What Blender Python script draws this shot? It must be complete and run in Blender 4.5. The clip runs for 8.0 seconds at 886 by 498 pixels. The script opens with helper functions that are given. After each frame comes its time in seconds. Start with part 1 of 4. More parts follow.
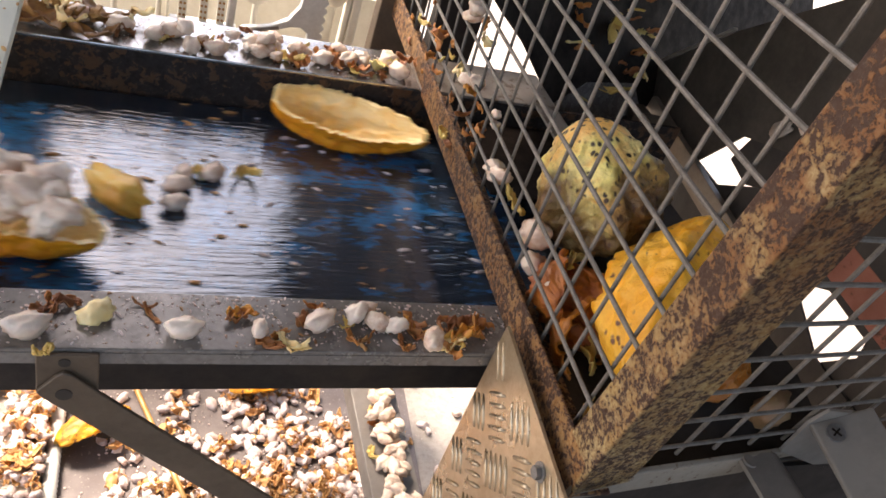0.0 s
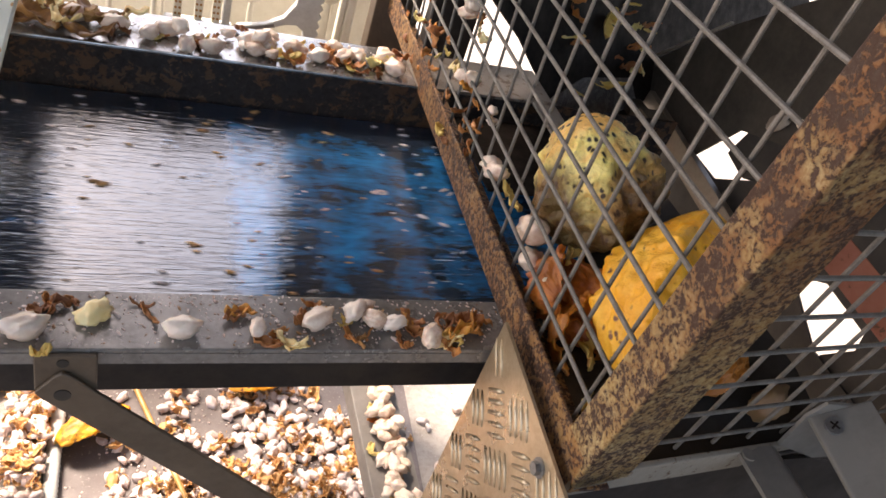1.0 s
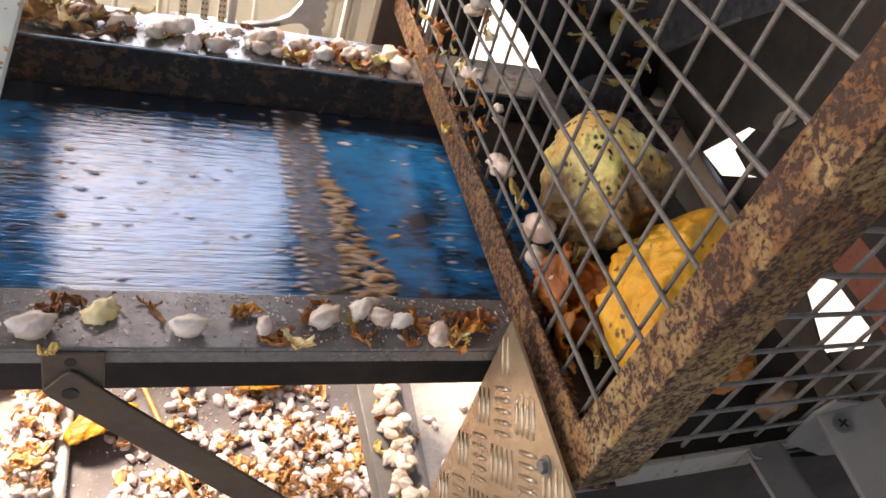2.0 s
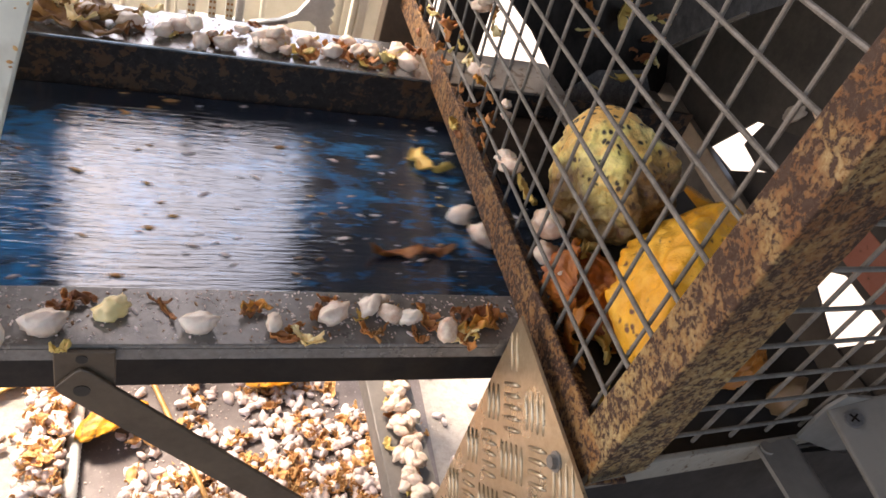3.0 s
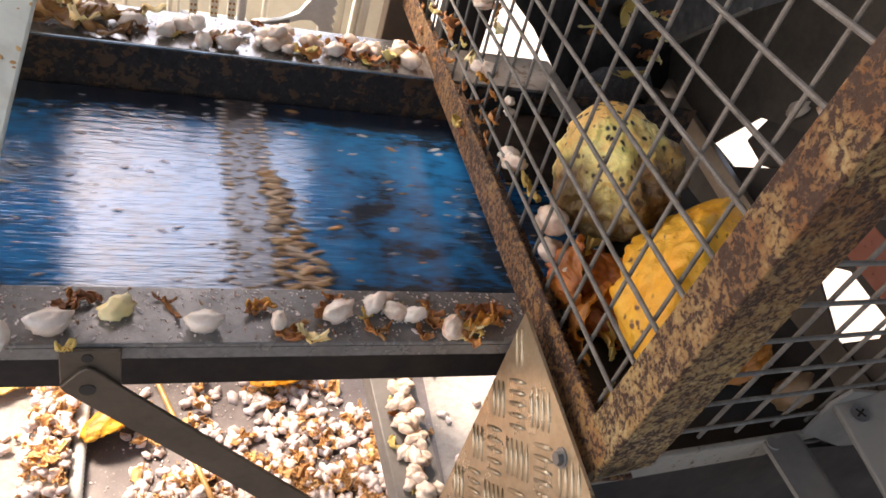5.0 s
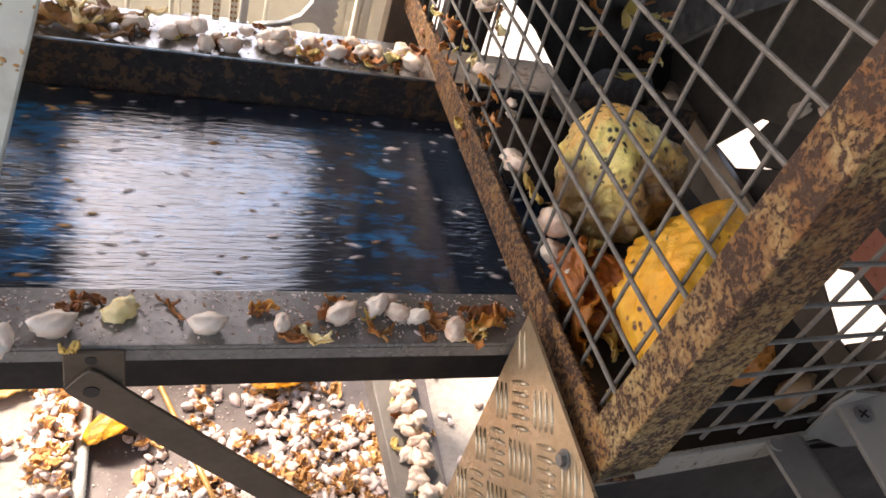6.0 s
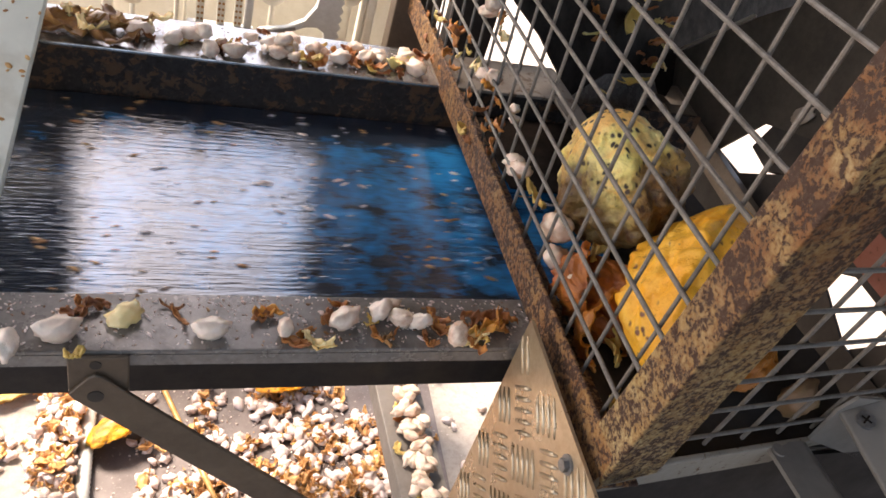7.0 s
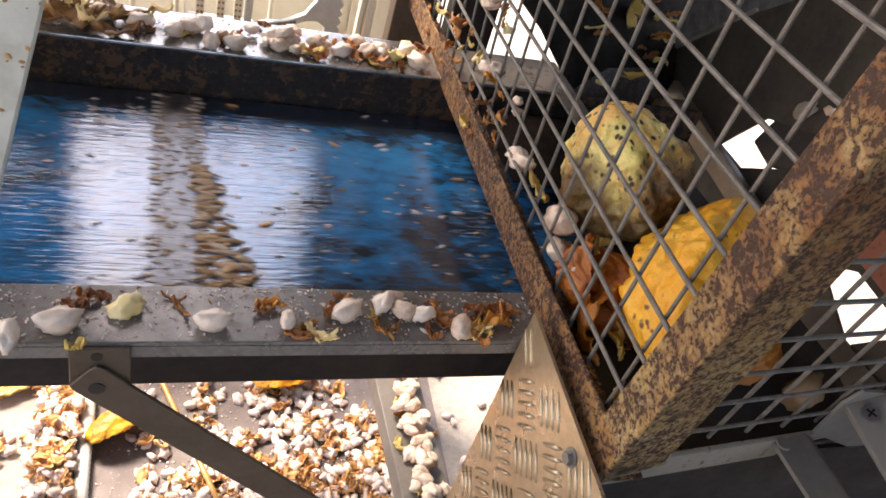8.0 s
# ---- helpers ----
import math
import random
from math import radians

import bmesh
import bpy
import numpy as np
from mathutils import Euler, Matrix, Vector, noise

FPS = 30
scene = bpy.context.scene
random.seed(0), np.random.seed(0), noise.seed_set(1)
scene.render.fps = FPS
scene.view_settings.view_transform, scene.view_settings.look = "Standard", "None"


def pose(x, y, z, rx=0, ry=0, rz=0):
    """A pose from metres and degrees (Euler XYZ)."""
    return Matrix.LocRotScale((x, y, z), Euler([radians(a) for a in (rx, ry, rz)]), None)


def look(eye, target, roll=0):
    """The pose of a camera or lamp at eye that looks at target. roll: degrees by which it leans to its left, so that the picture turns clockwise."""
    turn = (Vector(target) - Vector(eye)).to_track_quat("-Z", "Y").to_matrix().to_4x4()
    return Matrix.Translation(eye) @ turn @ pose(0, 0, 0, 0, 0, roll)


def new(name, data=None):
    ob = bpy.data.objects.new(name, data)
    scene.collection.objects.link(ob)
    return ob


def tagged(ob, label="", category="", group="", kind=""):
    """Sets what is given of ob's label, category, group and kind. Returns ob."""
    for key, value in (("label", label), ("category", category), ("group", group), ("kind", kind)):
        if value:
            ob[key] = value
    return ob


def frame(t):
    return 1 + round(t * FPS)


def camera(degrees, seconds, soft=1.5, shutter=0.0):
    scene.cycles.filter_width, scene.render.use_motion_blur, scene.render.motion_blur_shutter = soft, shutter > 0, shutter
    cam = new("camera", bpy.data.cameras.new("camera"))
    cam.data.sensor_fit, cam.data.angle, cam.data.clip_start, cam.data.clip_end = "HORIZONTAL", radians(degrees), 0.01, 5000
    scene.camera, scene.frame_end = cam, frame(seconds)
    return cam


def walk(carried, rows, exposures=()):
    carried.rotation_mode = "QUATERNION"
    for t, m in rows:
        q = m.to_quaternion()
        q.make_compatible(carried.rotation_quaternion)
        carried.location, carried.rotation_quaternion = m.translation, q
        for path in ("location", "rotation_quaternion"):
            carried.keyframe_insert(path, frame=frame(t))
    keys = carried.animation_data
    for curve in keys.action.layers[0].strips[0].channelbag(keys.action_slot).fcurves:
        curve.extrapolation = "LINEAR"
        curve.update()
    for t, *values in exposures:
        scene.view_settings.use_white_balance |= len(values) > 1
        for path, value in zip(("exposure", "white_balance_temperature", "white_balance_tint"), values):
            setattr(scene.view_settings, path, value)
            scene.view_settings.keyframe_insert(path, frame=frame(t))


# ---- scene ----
cam = camera(58.0, 8.0, soft=1.6, shutter=0.3)
PATH = [
    (0.0, pose(-0.0002, 0.0001, 1.3417, 51.161, -16.787, -14.583)),
    (0.5, pose(0.0024, 0.0001, 1.3438, 50.990, -16.341, -15.098)),
    (1.0, pose(0.0010, 0.0001, 1.3426, 51.008, -16.418, -15.000)),
    (1.5, pose(-0.0008, 0.0023, 1.3388, 50.881, -16.721, -14.487)),
    (2.0, pose(0.0012, 0.0008, 1.3424, 50.774, -16.024, -14.736)),
    (3.5, pose(0.0005, 0.0001, 1.3415, 50.458, -15.397, -14.478)),
    (4.0, pose(0.0005, 0.0001, 1.3430, 50.565, -15.293, -14.713)),
    (4.5, pose(0.0000, 0.0000, 1.3400, 50.421, -15.181, -14.581)),
    (6.0, pose(-0.0019, -0.0010, 1.3399, 50.623, -14.909, -14.541)),
    (6.5, pose(-0.0031, 0.0009, 1.3380, 50.456, -15.016, -14.085)),
    (7.0, pose(-0.0022, -0.0015, 1.3423, 50.810, -14.791, -14.298)),
    (7.5, pose(-0.0062, -0.0034, 1.3409, 51.283, -15.183, -14.945)),
    (8.0, pose(-0.0048, -0.0005, 1.3356, 50.630, -14.956, -14.351)),
]
walk(cam, PATH, exposures=[(0.0, 2.43, 7600, 17), (8.0, 2.43, 7600, 17)])

# ---- light ----
SUN_ELEVATION, SUN_TURN = 55.0, -40.0
world = bpy.data.worlds.new("sky")
scene.world = world
world.use_nodes = True
_n = world.node_tree.nodes
_sky = _n.new("ShaderNodeTexSky")
_sky.sky_type = "NISHITA"
_sky.sun_disc = False
_sky.sun_elevation = radians(SUN_ELEVATION)
_sky.sun_rotation = radians(SUN_TURN)
_sky.dust_density = 3.2
_sky.air_density = 1.0
_sky.ozone_density = 0.6
_n["Background"].inputs["Strength"].default_value = 0.15
world.node_tree.links.new(_sky.outputs["Color"], _n["Background"].inputs["Color"])
_sun = bpy.data.lights.new("sun", "SUN")
_sun.energy, _sun.angle, _sun.color = 2.3, radians(18.0), (1.0, 0.955, 0.93)
sun = new("sun", _sun)
_e, _a = radians(SUN_ELEVATION), radians(SUN_TURN)
sun.matrix_world = look((6 * math.sin(_a) * math.cos(_e), 6 * math.cos(_a) * math.cos(_e), 6 * math.sin(_e)), (0, 0, 0))


# ---- materials ----
def lin(r, g, b):
    return (r, g, b, 1.0)


class Mat:
    """A small builder of node materials."""

    def __init__(self, name, rough=0.6, metal=0.0, spec=0.5):
        self.m = bpy.data.materials.new(name)
        self.m.use_nodes = True
        self.t = self.m.node_tree
        self.b = self.t.nodes["Principled BSDF"]
        self.b.inputs["Roughness"].default_value = rough
        self.b.inputs["Metallic"].default_value = metal
        self.b.inputs["Specular IOR Level"].default_value = spec
        self.co = self.t.nodes.new("ShaderNodeTexCoord").outputs["Object"]

    def node(self, kind, **kw):
        nd = self.t.nodes.new(kind)
        for k, v in kw.items():
            nd.inputs[k].default_value = v
        return nd

    def link(self, a, b):
        self.t.links.new(a, b)
        return self

    def scaled(self, sx, sy, sz, source=None):
        nd = self.t.nodes.new("ShaderNodeMapping")
        nd.inputs["Scale"].default_value = (sx, sy, sz)
        self.link(source or self.co, nd.inputs["Vector"])
        return nd.outputs["Vector"]

    def noise(self, scale, detail=4.0, rough=0.6, vec=None, warp=0.0):
        nd = self.node("ShaderNodeTexNoise", Scale=scale, Detail=detail, Roughness=rough, Distortion=warp)
        self.link(vec or self.co, nd.inputs["Vector"])
        return nd.outputs["Fac"]

    def ramp(self, fac, *stops):
        nd = self.t.nodes.new("ShaderNodeValToRGB")
        els = nd.color_ramp.elements
        while len(els) < len(stops):
            els.new(0.5)
        for el, (p, c) in zip(els, stops):
            el.position = p
            el.color = c if isinstance(c, tuple) else (c, c, c, 1)
        self.link(fac, nd.inputs["Fac"])
        return nd.outputs["Color"]

    def mix(self, fac, a, b, how="MIX"):
        nd = self.t.nodes.new("ShaderNodeMix")
        nd.data_type, nd.blend_type = "RGBA", how
        for sock, val in ((0, fac), (6, a), (7, b)):
            if isinstance(val, (int, float, tuple)):
                nd.inputs[sock].default_value = val
            else:
                self.link(val, nd.inputs[sock])
        return nd.outputs[2]

    def random(self):
        return self.t.nodes.new("ShaderNodeObjectInfo").outputs["Random"]

    def island(self):
        return self.t.nodes.new("ShaderNodeNewGeometry").outputs["Random Per Island"]

    def color(self, c):
        if isinstance(c, tuple):
            self.b.inputs["Base Color"].default_value = c
        else:
            self.link(c, self.b.inputs["Base Color"])
        return self

    def rough(self, fac, lo, hi):
        return self.link(self.ramp(fac, (0.3, lo), (0.7, hi)), self.b.inputs["Roughness"])

    def bump(self, fac, strength=0.4, dist=0.002):
        nd = self.node("ShaderNodeBump", Strength=strength, Distance=dist)
        self.link(fac, nd.inputs["Height"])
        self.link(nd.outputs["Normal"], self.b.inputs["Normal"])
        return self


def mat_rusty(name, paint, rust, dark, cut=0.5, scale=90):
    k = Mat(name, 0.7)
    big = k.noise(14, 5)
    fine = k.noise(scale, 6, 0.7, warp=0.4)
    both = k.mix(0.25, fine, big)
    spots = k.ramp(both, (cut - 0.018, 0.0), (cut + 0.018, 1.0))
    tone = k.mix(k.noise(40, 4), rust, dark)
    base = k.mix(k.noise(25, 5), paint, tuple(c * 0.72 for c in paint[:3]) + (1,))
    broad = k.ramp(k.noise(5.5, 5, 0.6), (0.52, 0.0), (0.66, 0.6))
    base = k.mix(broad, base, rust)
    k.color(k.mix(spots, base, tone))
    k.rough(fine, 0.55, 0.9)
    k.bump(both, 0.5, 0.0015)
    return k.m


def mat_metal(name, c1, c2, rough=0.45, metal=0.6, scale=18, lo=0.3, hi=0.65):
    k = Mat(name, rough, metal)
    f1, f2 = k.noise(scale, 6, 0.65), k.noise(scale * 9, 5, 0.7)
    k.color(k.mix(k.ramp(k.mix(0.35, f1, f2), (0.36, 0.0), (0.64, 1.0)), c1, c2))
    k.rough(f1, lo, hi)
    k.bump(f2, 0.25, 0.0008)
    return k.m


def mat_organic(name, c1, c2, c3, scale=60, rough=0.45, bump=0.5, sss=0.0, per="random"):
    k = Mat(name, rough)
    f1, f2 = k.noise(scale, 4), k.noise(scale * 5, 4, 0.7)
    pick = k.random() if per == "random" else k.island()
    base = k.mix(k.ramp(f1, (0.35, 0.0), (0.7, 1.0)), c1, c2)
    base = k.mix(k.ramp(pick, (0.3, 0.0), (1.0, 0.75)), base, c3)
    k.color(base)
    k.bump(f2, bump, 0.0012)
    if sss:
        k.b.inputs["Subsurface Weight"].default_value = sss
        k.b.inputs["Subsurface Radius"].default_value = (0.006, 0.003, 0.002)
    return k.m


def mat_pod(name, c1, c2, spot, dirt, cut, relief=0.002, soil=0.52, rot=0.0, blush=None):
    """Pod skin: two ripening tones, small dark scars in loose rows, broad stains, fine wrinkles."""
    k = Mat(name, 0.5)
    big, mid, fine = k.noise(18, 4), k.noise(85, 4, 0.65, warp=0.8), k.noise(320, 4)
    base = k.mix(k.ramp(big, (0.42, 0.0), (0.60, 1.0)), c1, c2)
    if blush:
        base = k.mix(k.ramp(k.noise(26, 3, 0.6, k.scaled(1, 1, 0.6)), (0.43, 0.0), (0.56, 0.85)), base, blush)
    base = k.mix(k.ramp(fine, (0.30, 0.22), (0.55, 0.0)), base, dirt)
    cells = k.t.nodes.new("ShaderNodeTexVoronoi")
    cells.inputs["Scale"].default_value = 130
    warped = k.mix(0.012, k.co, k.t.nodes.new("ShaderNodeTexNoise").outputs["Color"], "ADD")
    k.link(k.scaled(0.62, 1, 1, warped), cells.inputs["Vector"])
    scars = k.mix(1.0, k.ramp(cells.outputs["Distance"], (0.20, 1.0), (0.36, 0.0)), k.ramp(k.noise(24, 4, 0.7), (cut - 0.05, 0.0), (cut, 1.0)), "MULTIPLY")
    base = k.mix(scars, base, spot)
    stain = k.noise(9, 5, vec=k.scaled(1, 1, 1.6))
    if rot:      # rot creeping up from the stalk end
        sep = k.t.nodes.new("ShaderNodeSeparateXYZ")
        k.link(k.co, sep.inputs[0])
        end = k.t.nodes.new("ShaderNodeMath")
        end.operation = "MULTIPLY_ADD"
        k.link(sep.outputs["X"], end.inputs[0])
        end.inputs[1].default_value = -rot
        k.link(stain, end.inputs[2])
        stain = end.outputs[0]
    base = k.mix(k.ramp(stain, (soil, 0.0), (soil + 0.14, 0.9)), base, dirt)
    k.color(base)
    k.rough(mid, 0.34, 0.62)
    k.bump(k.mix(0.3, mid, fine), 0.8, relief)
    return k.m


def mat_flaked(name, paint, rust, dark, cut, scale, climb=None):
    """Old paint that flakes: crisp pits of dark rust with an orange bloom round them, thicker in some stretches.
    climb: the heights between which the paint gives way to bare rust."""
    k = Mat(name, 0.7)
    big, mid, fine = k.noise(8, 4, 0.6), k.noise(scale * 0.42, 3, 0.6, warp=0.8), k.noise(scale, 4, 0.65, warp=0.5)
    field = k.mix(0.24, k.mix(0.52, mid, fine), big)
    bloom = k.ramp(field, (cut - 0.10, 0.0), (cut - 0.02, 0.55), (cut + 0.04, 1.0))
    pits = k.ramp(field, (cut + 0.002, 0.0), (cut + 0.016, 0.95))
    base = k.mix(k.ramp(k.noise(38, 5), (0.38, 0.0), (0.62, 1.0)), paint, tuple(c * f for c, f in zip(paint[:3], (0.82, 0.72, 0.55))) + (1,))
    tone = k.mix(k.ramp(mid, (0.4, 0.0), (0.6, 1.0)), rust, tuple(c * 0.45 for c in rust[:3]) + (1,))
    patch = k.noise(4.5, 5, 0.65)
    wash = k.ramp(patch, (0.42, 0.0), (0.62, 0.75))
    if climb:
        sep = k.t.nodes.new("ShaderNodeSeparateXYZ")
        k.link(k.co, sep.inputs[0])
        rise = k.t.nodes.new("ShaderNodeMapRange")
        rise.inputs["From Min"].default_value, rise.inputs["From Max"].default_value = climb
        k.link(sep.outputs["Z"], rise.inputs["Value"])
        wash = k.mix(1.0, wash, k.mix(1.0, k.ramp(rise.outputs[0], (0.0, 0.0), (1.0, 0.9)), k.ramp(k.noise(16, 5, 0.7), (0.36, 0.0), (0.52, 1.0)), "MULTIPLY"), "LIGHTEN")
    k.color(k.mix(pits, k.mix(bloom, k.mix(wash, base, tone), tone), dark))
    k.rough(fine, 0.45, 0.9)
    k.bump(k.ramp(field, (cut - 0.03, 1.0), (cut + 0.03, 0.0)), 0.7, 0.0012)
    return k.m


RUST_POST = mat_flaked("rusted_cream_paint", lin(0.36, 0.275, 0.130), lin(0.155, 0.056, 0.013), lin(0.034, 0.012, 0.004), 0.513, 290, (1.00, 1.16))
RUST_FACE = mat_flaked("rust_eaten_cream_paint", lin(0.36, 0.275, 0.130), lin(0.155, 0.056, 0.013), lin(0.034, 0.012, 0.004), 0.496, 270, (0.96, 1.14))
RUST_BAR = mat_flaked("rusted_brown_paint", lin(0.32, 0.190, 0.075), lin(0.20, 0.068, 0.014), lin(0.042, 0.015, 0.006), 0.497, 270)
CREAM_WORN = mat_rusty("worn_cream_paint", lin(0.27, 0.235, 0.185), lin(0.13, 0.065, 0.025), lin(0.07, 0.04, 0.02), 0.575, 110)
WHITE_BOARD = mat_rusty("dirty_white_paint", lin(0.84, 0.79, 0.64), lin(0.35, 0.24, 0.12), lin(0.12, 0.09, 0.06), 0.66, 60)
PLANK = mat_rusty("dirty_cream_plank", lin(0.56, 0.51, 0.41), lin(0.22, 0.13, 0.06), lin(0.12, 0.08, 0.05), 0.56, 50)
WIRE = mat_metal("galvanised_wire", lin(0.195, 0.176, 0.155), lin(0.098, 0.085, 0.072), 0.6, 0.3, 60, 0.5, 0.75)
RAIL = mat_metal("wet_steel", lin(0.27, 0.249, 0.228), lin(0.135, 0.120, 0.105), 0.3, 0.35, 22, 0.12, 0.42)
RAIL_WET = mat_metal("wet_bright_steel", lin(0.50, 0.48, 0.46), lin(0.15, 0.135, 0.12), 0.25, 0.75, 26, 0.06, 0.28)
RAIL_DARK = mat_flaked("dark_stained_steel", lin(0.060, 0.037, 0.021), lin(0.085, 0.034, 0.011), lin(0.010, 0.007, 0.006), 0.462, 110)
RAIL_DULL = mat_rusty("dull_dirty_steel", lin(0.22, 0.185, 0.150), lin(0.13, 0.085, 0.055), lin(0.07, 0.05, 0.035), 0.56, 60)
# Dark brown steel; its near-black also holds the shade on the front rail web.
DARK_SHADED_STEEL = mat_metal("black_brown_shaded_steel", lin(0.018, 0.013, 0.010), lin(0.010, 0.007, 0.006), 0.6, 0.1, 20, 0.45, 0.8)
BRACE = mat_metal("brown_grey_steel", lin(0.125, 0.092, 0.062), lin(0.075, 0.053, 0.036), 0.55, 0.2, 12)
SIDE_SHEET = mat_metal("brown_grey_sheet", lin(0.075, 0.060, 0.045), lin(0.036, 0.028, 0.020), 0.65, 0.2, 10, 0.5, 0.8)
GREY_PAINT = mat_metal("grey_painted_steel", lin(0.205, 0.186, 0.162), lin(0.145, 0.130, 0.112), 0.5, 0.1, 10)
DARK_SHEET = mat_metal("dark_sheet_steel", lin(0.040, 0.033, 0.027), lin(0.022, 0.018, 0.015), 0.6, 0.2, 9, 0.45, 0.8)
# Wet rubber, its black deepened to stand in for shade inside the hopper.
WET_SHADED = mat_metal("wet_shaded_rubber", lin(0.020, 0.013, 0.009), lin(0.007, 0.005, 0.004), 0.7, 0.0, 30, 0.6, 0.9)
WET_GREY = mat_metal("wet_grey_rubber", lin(0.24, 0.23, 0.22), lin(0.07, 0.064, 0.06), 0.25, 0.1, 70, 0.12, 0.4)
STRUT = mat_metal("dusty_brown_steel", lin(0.21, 0.165, 0.12), lin(0.13, 0.10, 0.072), 0.6, 0.1, 14)
WET_SHADED.node_tree.nodes["Principled BSDF"].inputs["Specular IOR Level"].default_value = 0.12
CHECKER = mat_metal("checker_plate", lin(0.56, 0.455, 0.32), lin(0.38, 0.285, 0.18), 0.34, 0.70, 16, 0.18, 0.42)
ZINC = mat_metal("zinc_bolt", lin(0.28, 0.28, 0.28), lin(0.15, 0.15, 0.15), 0.4, 0.8, 80)
CREAM = mat_metal("cream_machine_paint", lin(0.84, 0.81, 0.69), lin(0.70, 0.66, 0.53), 0.5, 0.0, 8)
PLASTIC = mat_metal("pale_grey_conduit", lin(0.60, 0.60, 0.56), lin(0.45, 0.44, 0.40), 0.5, 0.0, 20)
STICK = mat_metal("yellow_ochre_cane", lin(0.50, 0.27, 0.06), lin(0.36, 0.17, 0.04), 0.5, 0.0, 40)
RED_POST = mat_rusty("red_oxide_paint", lin(0.30, 0.10, 0.06), lin(0.16, 0.06, 0.03), lin(0.05, 0.03, 0.02), 0.6, 50)
BEAN = mat_organic("wet_pulp_bean", lin(0.80, 0.65, 0.50), lin(0.55, 0.32, 0.22), lin(0.82, 0.70, 0.58), 75, 0.24, 0.5, 0.12)
BEAN_STUFF = mat_organic("strewn_bean", lin(0.74, 0.63, 0.56), lin(0.54, 0.36, 0.29), lin(0.76, 0.67, 0.62), 60, 0.4, 0.5, 0.0, "island")
HUSK = mat_organic("torn_husk", lin(0.52, 0.20, 0.035), lin(0.26, 0.075, 0.020), lin(0.15, 0.045, 0.018), 90, 0.55, 0.4, 0.1)
HUSK_STUFF = mat_organic("strewn_husk", lin(0.66, 0.39, 0.15), lin(0.50, 0.22, 0.06), lin(0.30, 0.12, 0.04), 60, 0.6, 0.5, 0.0, "island")
HUSK_DARK_STUFF = mat_organic("dark_husk_crumb", lin(0.22, 0.10, 0.04), lin(0.12, 0.05, 0.02), lin(0.34, 0.20, 0.09), 70, 0.6, 0.4, 0.0, "island")
HUSK_DARK = mat_organic("dark_husk", lin(0.32, 0.15, 0.04), lin(0.14, 0.055, 0.018), lin(0.48, 0.27, 0.08), 70, 0.5, 0.5)
HUSK_YELLOW = mat_organic("yellow_husk", lin(0.72, 0.50, 0.14), lin(0.60, 0.36, 0.07), lin(0.68, 0.56, 0.22), 60, 0.5, 0.3, 0.1)
CLIP_STEEL = mat_organic("pulp_crusted_clip", lin(0.55, 0.46, 0.40), lin(0.30, 0.21, 0.16), lin(0.62, 0.54, 0.48), 120, 0.4, 0.4)
DRIFT = mat_organic("tan_husk_crumb", lin(0.52, 0.33, 0.15), lin(0.38, 0.19, 0.07), lin(0.44, 0.34, 0.26), 60, 0.55, 0.5, 0.0, "island")
HUSK_ORANGE = mat_organic("orange_husk", lin(0.74, 0.30, 0.035), lin(0.56, 0.17, 0.02), lin(0.70, 0.36, 0.08), 60, 0.45, 0.5, 0.1)
SHELL_RED = mat_organic("red_brown_shell", lin(0.44, 0.13, 0.018), lin(0.20, 0.045, 0.010), lin(0.52, 0.20, 0.03), 55, 0.42, 0.8)
CUT = mat_organic("dry_cut_pod", lin(0.22, 0.12, 0.06), lin(0.15, 0.10, 0.03), lin(0.20, 0.11, 0.06), 40, 0.6, 0.5)
CUT_PALE = mat_organic("dry_pale_pulp", lin(0.34, 0.27, 0.21), lin(0.22, 0.16, 0.12), lin(0.36, 0.29, 0.23), 60, 0.6, 0.5)
LINING = mat_organic("cream_pod_lining", lin(0.90, 0.74, 0.40), lin(0.86, 0.52, 0.13), lin(0.88, 0.68, 0.34), 45, 0.42, 0.5, 0.1)
POD_ORANGE = mat_pod("orange_pod_skin", lin(0.86, 0.38, 0.020), lin(0.88, 0.47, 0.05), lin(0.15, 0.05, 0.02), lin(0.58, 0.20, 0.015), 0.56, 0.003, 0.56)
POD_RIPE = mat_pod("ripe_pod_skin", lin(0.82, 0.31, 0.012), lin(0.86, 0.41, 0.030), lin(0.13, 0.040, 0.02), lin(0.36, 0.11, 0.012), 0.53, 0.003, 0.52)
HALF_SKIN = mat_pod("opened_pod_skin", lin(0.84, 0.27, 0.008), lin(0.86, 0.36, 0.016), lin(0.15, 0.045, 0.02), lin(0.50, 0.14, 0.010), 0.60, 0.003, 0.54)
RIND = mat_organic("yellow_rind", lin(0.84, 0.55, 0.12), lin(0.80, 0.36, 0.03), lin(0.86, 0.60, 0.20), 45, 0.42, 0.5, 0.1)
POD_PALE = mat_pod("blotched_pod_skin", lin(0.86, 0.69, 0.26), lin(0.80, 0.68, 0.18), lin(0.016, 0.011, 0.008), lin(0.085, 0.036, 0.014), 0.435, 0.005, 0.348, 3.9, lin(0.84, 0.45, 0.12))


def mat_ground():
    k = Mat("concrete", 0.8)
    big, fine = k.noise(1.6, 6), k.noise(55, 6, 0.75)
    c = k.mix(k.ramp(big, (0.35, 0.0), (0.7, 1.0)), lin(0.40, 0.36, 0.31), lin(0.28, 0.245, 0.21))
    k.color(k.mix(k.ramp(fine, (0.45, 0.0), (0.7, 0.6)), c, lin(0.18, 0.15, 0.13)))
    k.bump(fine, 0.5, 0.003)
    return k.m


